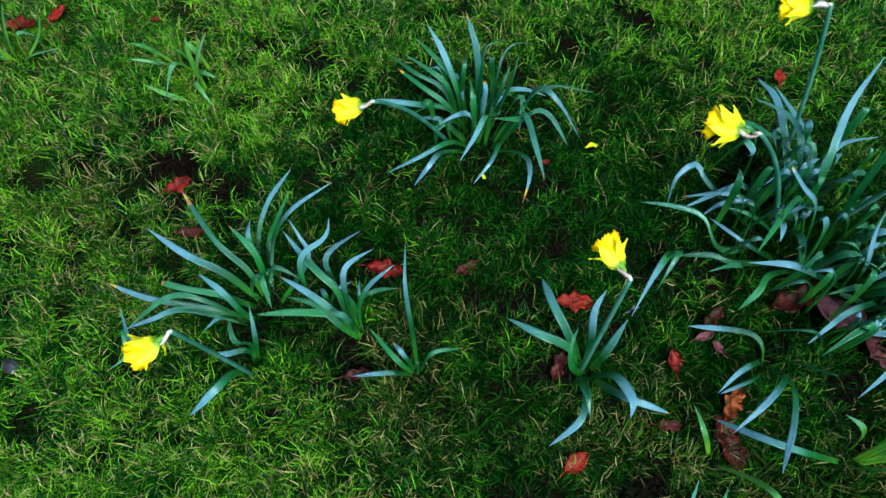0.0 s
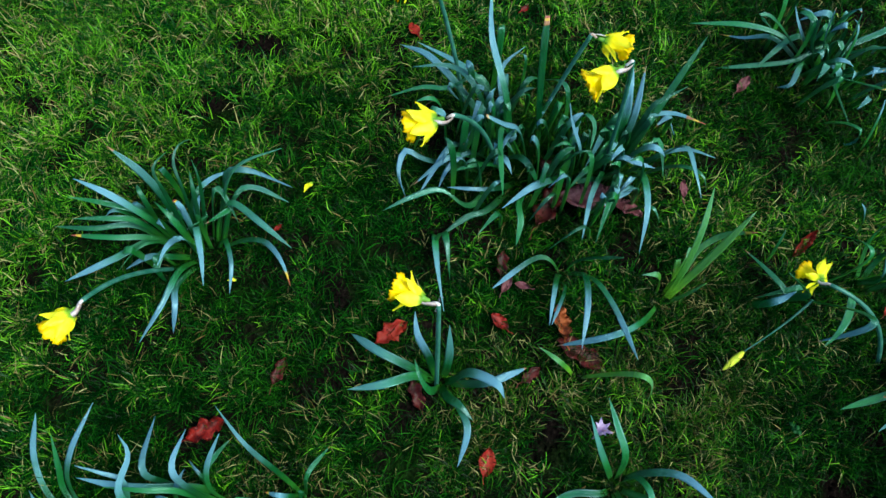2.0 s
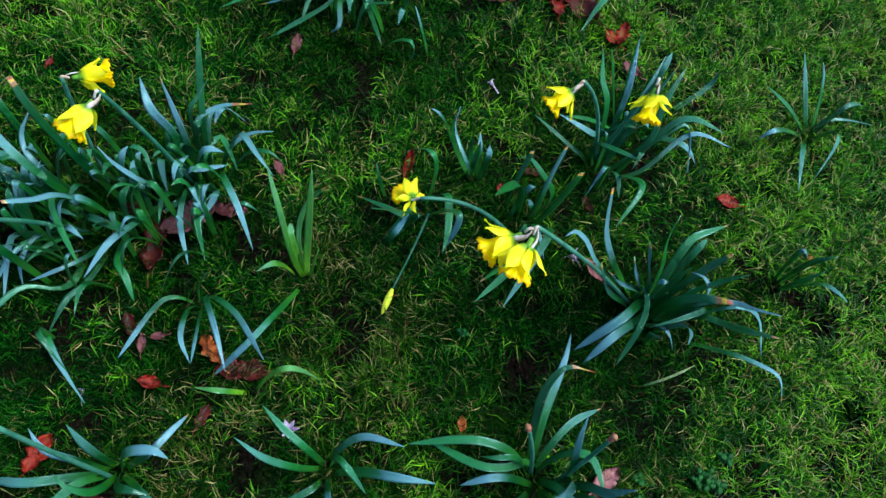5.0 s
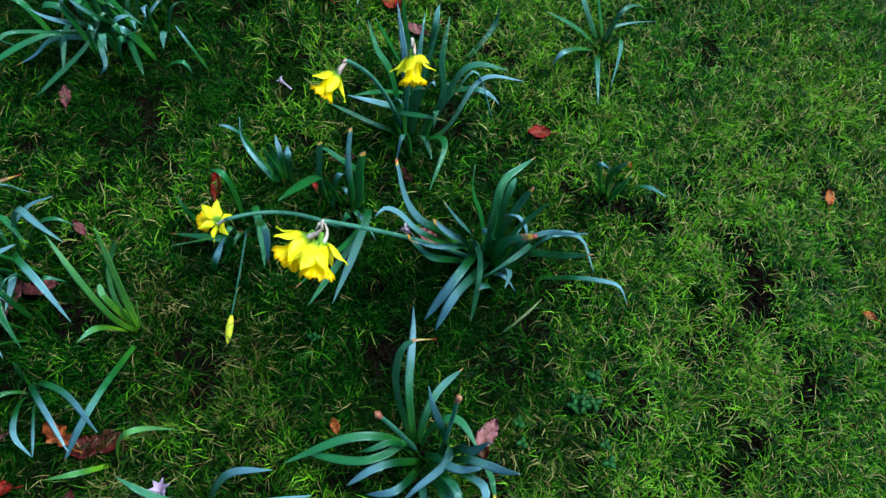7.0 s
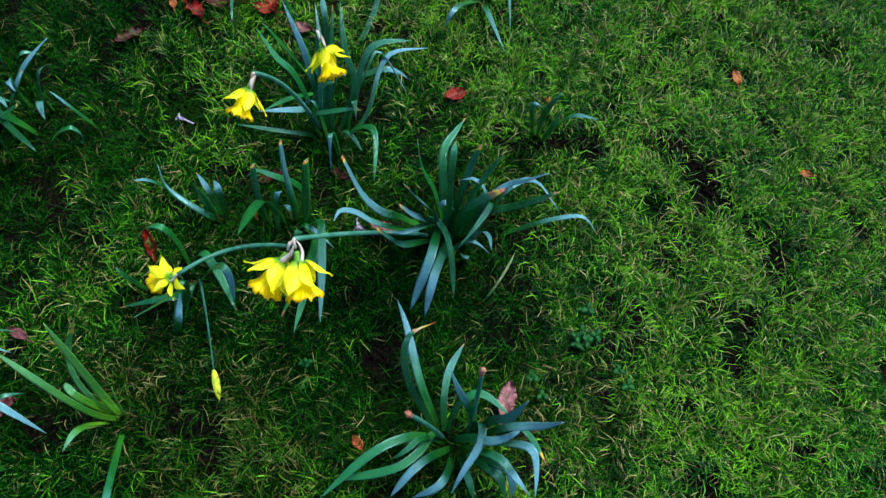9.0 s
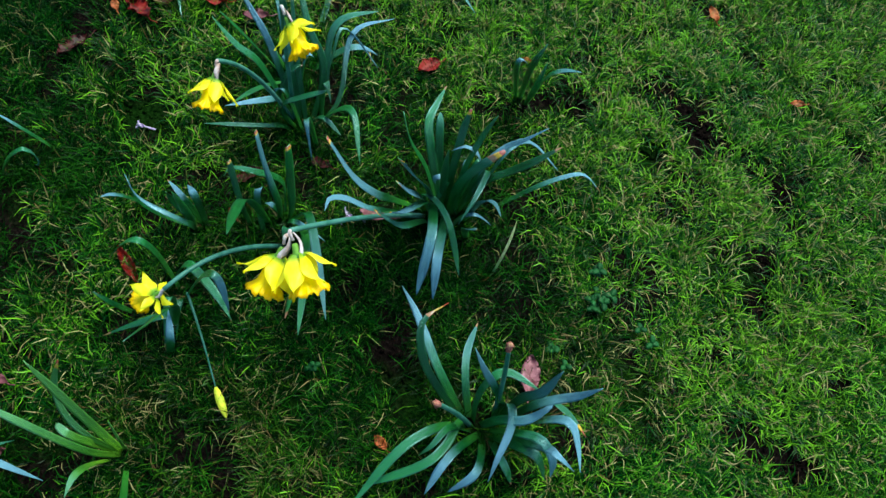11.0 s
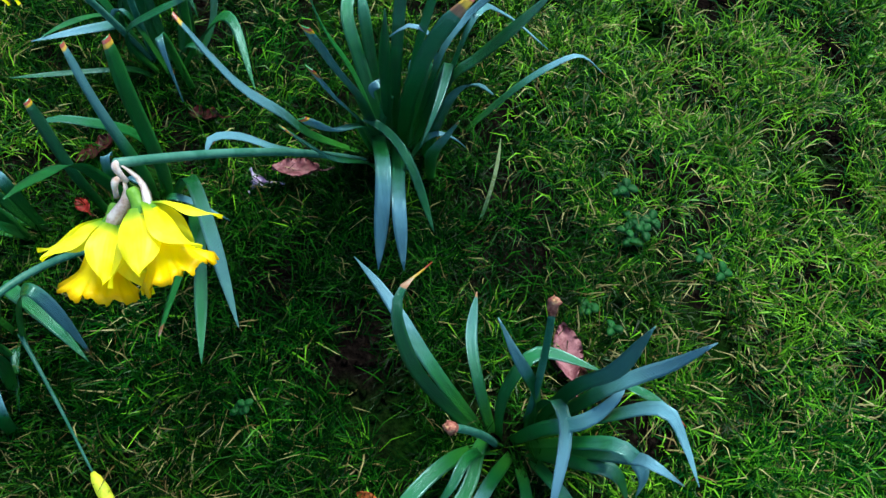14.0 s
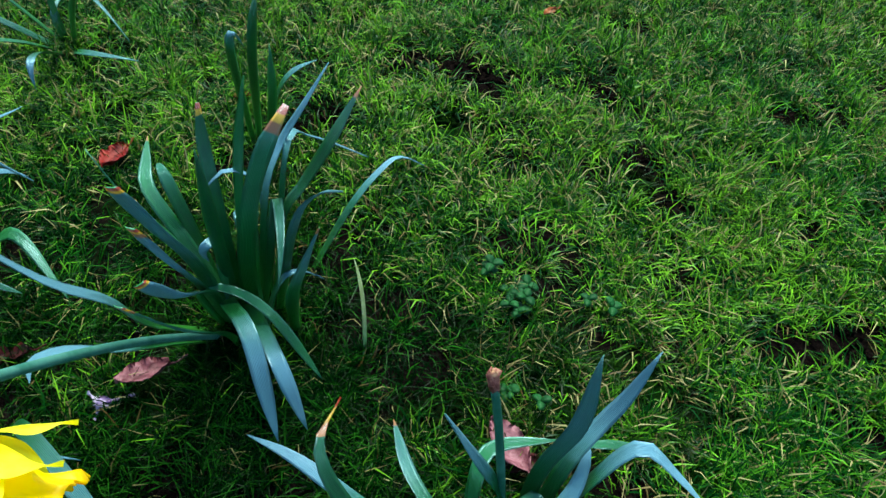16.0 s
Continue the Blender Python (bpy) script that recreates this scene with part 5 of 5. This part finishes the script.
withered_stem(plant_l, (0.01, 0.02, -0.01), (0.030, 0.085, 0.215), 90)
withered_stem(plant_l, (0.008, -0.018, -0.01), (0.052, -0.012, 0.245), 90)
sx, sy = plant_s.location.x, plant_s.location.y
lying_bud(plant_s, (Vector((0.777 - sx, 0.004 - sy, 0.052)), Vector((0.712 - sx, 0.004 - sy, 0.045)), Vector((0.640 - sx, 0.012 - sy, 0.018))), (0.594 - sx, 0.012 - sy, 0.012))


# ---- fallen leaves ----
def fallen_leaf(x, y, size, az, mat, label, lobes=0, slim=0.5, curl=0.25, z=0.014, seed=0):
    """A dry leaf: blade with a midrib, wavy and curled, and a stalk."""
    rnd = random.Random(seed * 7 + int(size * 1000))
    bm = bmesh.new()
    rows = []
    n = 17
    for i in range(n):
        s = i / (n - 1)
        half = 0.5 * slim * size * (math.sin(math.pi * (0.04 + 0.94 * s)) ** 0.8)
        if lobes:
            half *= 1 - 0.42 * (0.5 + 0.5 * math.cos(2 * math.pi * lobes * s))
        ring = []
        for u, low in ((-1, 0), (-0.66, 0), (-0.33, 0), (0, 0), (0.33, 0), (0.66, 0), (1, 0), (0.5, 1), (0, 1), (-0.5, 1)):
            q = Vector((s * 6, u * 2, seed * 3.1))
            h = curl * size * (0.55 * u * u + 0.35 * (s - 0.5) ** 2 * 2) + 0.10 * size * noise.noise(q) + 0.05 * size * noise.noise(q * 2.7) - 0.03 * size * math.exp(-(u * 4) ** 2)
            ring.append(Vector(((s - 0.5) * size, u * half * (1 + 0.12 * noise.noise(Vector((s * 9, u, seed)))), max(0, h) - 0.0012 * low)))
        rows.append(ring)
    skin(bm, rows)
    leaf = tagged(part("fallen_leaf", bm, mat, None), label, "leaf", "fallen leaves")
    leaf.matrix_basis = pose(x, y, z, rnd.uniform(-14, 14), rnd.uniform(-14, 14), az)
    bm = bmesh.new()
    tube(bm, [Vector((-0.5 * size - 0.35 * size * k / 5, 0.03 * size * math.sin(k), 0.02 * size + 0.01 * size * k)) for k in range(6)], 0.0009, 6)
    part("stalk", bm, mat, leaf)
    return leaf


RUST, WINE, DRY, TAN = "curled rust-red fallen leaf on the grass", "dark wine-red fallen leaf half sunk in grass", "crumpled pinkish brown fallen leaf lying in grass", "small orange-brown fallen leaf on the lawn"
for i, (x, y, size, az) in enumerate([(-0.469, 0.591, 0.048, 20), (0.591, 0.818, 0.03, 80), (0.792, 0.733, 0.018, 0), (-0.096, 0.438, 0.055, -10), (0.202, 0.143, 0.038, 40),
                                      (0.168, 0.642, 0.014, 0), (-0.581, 0.953, 0.016, 0), (-0.849, 0.937, 0.062, 0), (-0.781, 0.965, 0.04, 60), (1.32, -0.21, 0.047, 0),
                                      (0.891, -0.094, 0.02, 10), (1.326, -0.065, 0.06, 20), (1.041, -0.496, 0.042, 100), (1.302, -0.193, 0.04, 60), (0.207, 0.388, 0.055, 0), (0.356, 0.296, 0.032, 100)]):
    fallen_leaf(x, y, size * 1.1, az, RED_LEAF, RUST, 3 if size > 0.045 else 0, 0.62, 0.25, 0.016, i)
fallen_leaf(0.868, 0.075, 0.062, 8, RED_LEAF, "long dark red fallen leaf curled in the grass", 0, 0.28, 0.3, 0.012, 21)
for i, (x, y, size, az) in enumerate([(0.424, 0.176, 0.085, 110), (0.037, 0.445, 0.045, 30), (-0.435, 0.501, 0.05, 0), (0.182, 0.286, 0.05, 70), (-0.13, 0.266, 0.045, 10), (0.425, 0.368, 0.045, 45), (0.557, 0.398, 0.09, 20),
                                      (0.60, 0.44, 0.07, 90), (1.362, -0.097, 0.13, 60), (0.927, -0.252, 0.04, 40), (0.947, -0.135, 0.05, 100), (0.34, 0.20, 0.04, 0), (0.46, -0.407, 0.045, 20), (1.288, 0.057, 0.06, 120)]):
    fallen_leaf(x, y, size, az, WINE_LEAF, WINE, 2, 0.55, 0.2, 0.012, 30 + i)
for i, (x, y, size, az) in enumerate([(0.434, 0.233, 0.058, 60), (1.346, -0.03, 0.025, 0), (0.992, -0.668, 0.022, 30), (0.966, -1.065, 0.032, 0), (0.478, -0.173, 0.025, 20),
                                      (0.733, -1.105, 0.025, 60)]):
    fallen_leaf(x, y, size, az, ORANGE_LEAF, TAN, 3 if size > 0.05 else 0, 0.6, 0.3, 0.016, 60 + i)
for i, (x, y, size, az) in enumerate([(0.622, 0.363, 0.105, -40), (0.658, 0.312, 0.060, -75), (0.406, 0.335, 0.03, 20), (0.425, 0.318, 0.025, 120), (0.765, 0.278, 0.034, 45), (1.013, 0.361, 0.04, 10), (1.243, -0.248, 0.045, 80), (0.806, -0.298, 0.05, 60), (0.476, -0.413, 0.062, -34)]):
    fallen_leaf(x, y, size, az, PINK_LEAF, DRY, 0, 0.48, 0.25, 0.020, 90 + i)


# ---- crocuses, clover, dry blades ----
def crocus(x, y, size, az, mat, label, open_by=22.0, lie=0.0):
    thing = empty_thing("crocus", (x, y, 0.0), label, "crocus", "crocuses")
    bm = bmesh.new()
    tube(bm, [Vector((0, 0, k * 0.0052 - 0.004)) for k in range(5)], 0.0016, 7)
    part("flower_tube", bm, mat, thing).matrix_basis = pose(0, 0, 0, 0, lie, az)
    for k in range(6):
        bm = tepal_mesh(size, size * 0.46, 0.10)
        petal = part("petal", bm, mat, thing)
        petal.matrix_basis = pose(0, 0, 0, 0, lie, az) @ Matrix.Translation((0, 0, 0.016)) @ Matrix.Rotation(k * math.pi / 3, 4, "Z") @ Matrix.Rotation(radians(90 - open_by - 6 * (k % 2)), 4, "X")


crocus(0.356, 0.065, 0.028, 20, LILAC, "faded lilac crocus flower low in the grass", 30, 25)
crocus(1.092, -0.022, 0.013, 60, LILAC, "small pale withered crocus lying on bare soil", 26, 70)
crocus(0.812, -0.280, 0.024, 60, LILAC, "withered pinkish lilac crocus lying between leaves", 40, 75)
crocus(0.285, 0.372, 0.016, 30, LILAC, "withered lilac crocus beside a daffodil leaf", 10, 78)


def clover(x, y, spread, count, seed):
    """A low weed: many small rounded leaflets in threes on thin stalks."""
    rnd = random.Random(seed)
    thing = empty_thing("clover", (x, y, 0.0), "low patch of small grey-green clover leaves", "clover", "clover patches")
    for i in range(count):
        a, r = rnd.uniform(0, 6.28), spread * math.sqrt(rnd.random())
        cx, cy, cz = r * math.cos(a), r * math.sin(a), rnd.uniform(0.012, 0.024)
        slope, big = rnd.uniform(-0.8, 0.8), rnd.uniform(0.7, 1.25)
        bm = bmesh.new()
        tube(bm, [bend_at(Vector((cx * 0.4, cy * 0.4, -0.004)), Vector((cx * 0.7, cy * 0.7, cz)), Vector((cx, cy, cz)), k / 5, 1.0) for k in range(6)], 0.0006, 5)
        part("stalk", bm, WEED, thing)
        for k in range(3):
            bm = bmesh.new()
            d = a + k * 2.09 + rnd.uniform(-0.2, 0.2)
            rows = []
            for j in range(6):
                s = j / 5
                half = 0.0046 * big * math.sin(math.pi * (0.08 + 0.86 * s)) ** 0.6
                c = Vector((cx + math.cos(d) * s * 0.011 * big, cy + math.sin(d) * s * 0.011 * big, cz + 0.002 * math.sin(3 * s) + slope * 0.006 * s * math.cos(d)))
                w = Vector((-math.sin(d), math.cos(d), 0))
                rows.append([c - w * half + Vector((0, 0, 0.0005)), c, c + w * half + Vector((0, 0, 0.0005)), c - Vector((0, 0, 0.0007))])
            skin(bm, rows)
            part("leaflet", bm, WEED, thing)


clover(0.530, -0.575, 0.026, 8, 1)
clover(0.484, -0.460, 0.022, 3, 2)
clover(0.585, -0.600, 0.016, 2, 3)
clover(0.615, -0.122, 0.010, 2, 4)
clover(0.46, -0.60, 0.02, 2, 5)


def dry_blade(x, y, az, reach, tip, width, label, mat):
    thing = empty_thing("withered_blade", (x, y, 0), label, "blade", "single blades in the lawn")
    daffodil_leaf(thing, az, reach, tip, 0.45, tip * 0.7 + 0.01, width, (0, 0), 1.0, 20, mat)


dry_blade(0.644, -0.426, -50, 0.085, 0.062, 0.0042, "single withered yellow blade leaning over the lawn", YELLOW_BLADE)
dry_blade(1.110, 0.128, 65, 0.05, 0.10, 0.006, "single dark green blade standing in grass", LEAF)
dry_blade(0.80, 0.09, 60, 0.03, 0.08, 0.008, "single dark green blade standing in grass", LEAF)
dry_blade(0.955, 0.02, 100, 0.05, 0.09, 0.009, "single dark green blade standing in grass", LEAF)


def petal_scrap(x, y, size, az):
    bm = tepal_mesh(size, size * 0.45, 0.08)
    ob = tagged(part("fallen_petal", bm, TEPAL, None), "small yellow fallen petal on the grass", "petal", "fallen petals")
    ob.matrix_basis = pose(x, y, 0.026, 8, 5, az)


for x, y, size, az in ((0.259, 0.672, 0.024, 110), (0.066, 0.604, 0.014, 60), (0.624, 0.471, 0.013, 90)):
    petal_scrap(x, y, size, az)


def pebble(x, y, size, seed):
    """A dark stone bedded in the grass, with a white mark on its side."""
    rnd = random.Random(seed)
    thing = empty_thing("pebble", (x, y, 0.0), "dark purplish pebble with a white mark in grass", "stone")
    bm = bmesh.new()
    bmesh.ops.create_icosphere(bm, subdivisions=3, radius=size)
    for v in bm.verts:
        lump = 1 + 0.14 * noise.noise(v.co * 70 + Vector((seed, 0, 0))) + rnd.uniform(-0.015, 0.015)
        v.co = Vector((v.co.x * 1.15, v.co.y * 0.95, v.co.z * 0.8)) * lump + Vector((0, 0, size * 0.55))
    part("stone", bm, STONE, thing)
    bm = bmesh.new()
    rows = []
    for i in range(7):
        s = i / 6
        half = 0.0022 * math.sin(0.3 + 2.6 * s)
        a = radians(-75 + 30 * s)
        c = Vector((math.cos(a) * size * 1.12, math.sin(a) * size * 0.98, size * (0.5 + 0.75 * s)))
        w = Vector((0.9, 0.3, 0.2)).normalized()
        rows.append([c - w * half, c + Vector((0.0006, -0.0012, 0.0004)), c + w * half, c + Vector((-0.0006, 0.0012, -0.0004))])
    skin(bm, rows)
    part("fleck", bm, PALE, thing, "chalky white mark")


pebble(-0.692, 0.268, 0.0135, 3)


def soil_crumbs(seed=5):
    """Worm casts and crumbs of earth in the bare patches."""
    rng = random.Random(seed)
    bm = bmesh.new()
    for x, y, r in BARE + SPOTS:
        for _ in range(30):
            a, d, s = rng.uniform(0, 6.28), r * rng.random() ** 0.6, rng.uniform(0.002, 0.006)
            c = Vector((x + d * math.cos(a), y + d * math.sin(a), s * 0.4))
            top = [bm.verts.new(c + Vector((math.cos(k * 1.257) * s * rng.uniform(0.7, 1.2), math.sin(k * 1.257) * s * rng.uniform(0.7, 1.2), rng.uniform(-0.2, 0.3) * s))) for k in range(5)]
            peak, foot = bm.verts.new(c + Vector((0, 0, s * 0.8))), bm.verts.new(c - Vector((0, 0, s * 0.8)))
            for k in range(5):
                bm.faces.new((top[k], top[(k + 1) % 5], peak))
                bm.faces.new((top[(k + 1) % 5], top[k], foot))
    tagged(part("soil_crumbs", bm, SOIL, None), "dark crumbs of damp soil in bare patches", "soil", kind="stuff")


soil_crumbs()
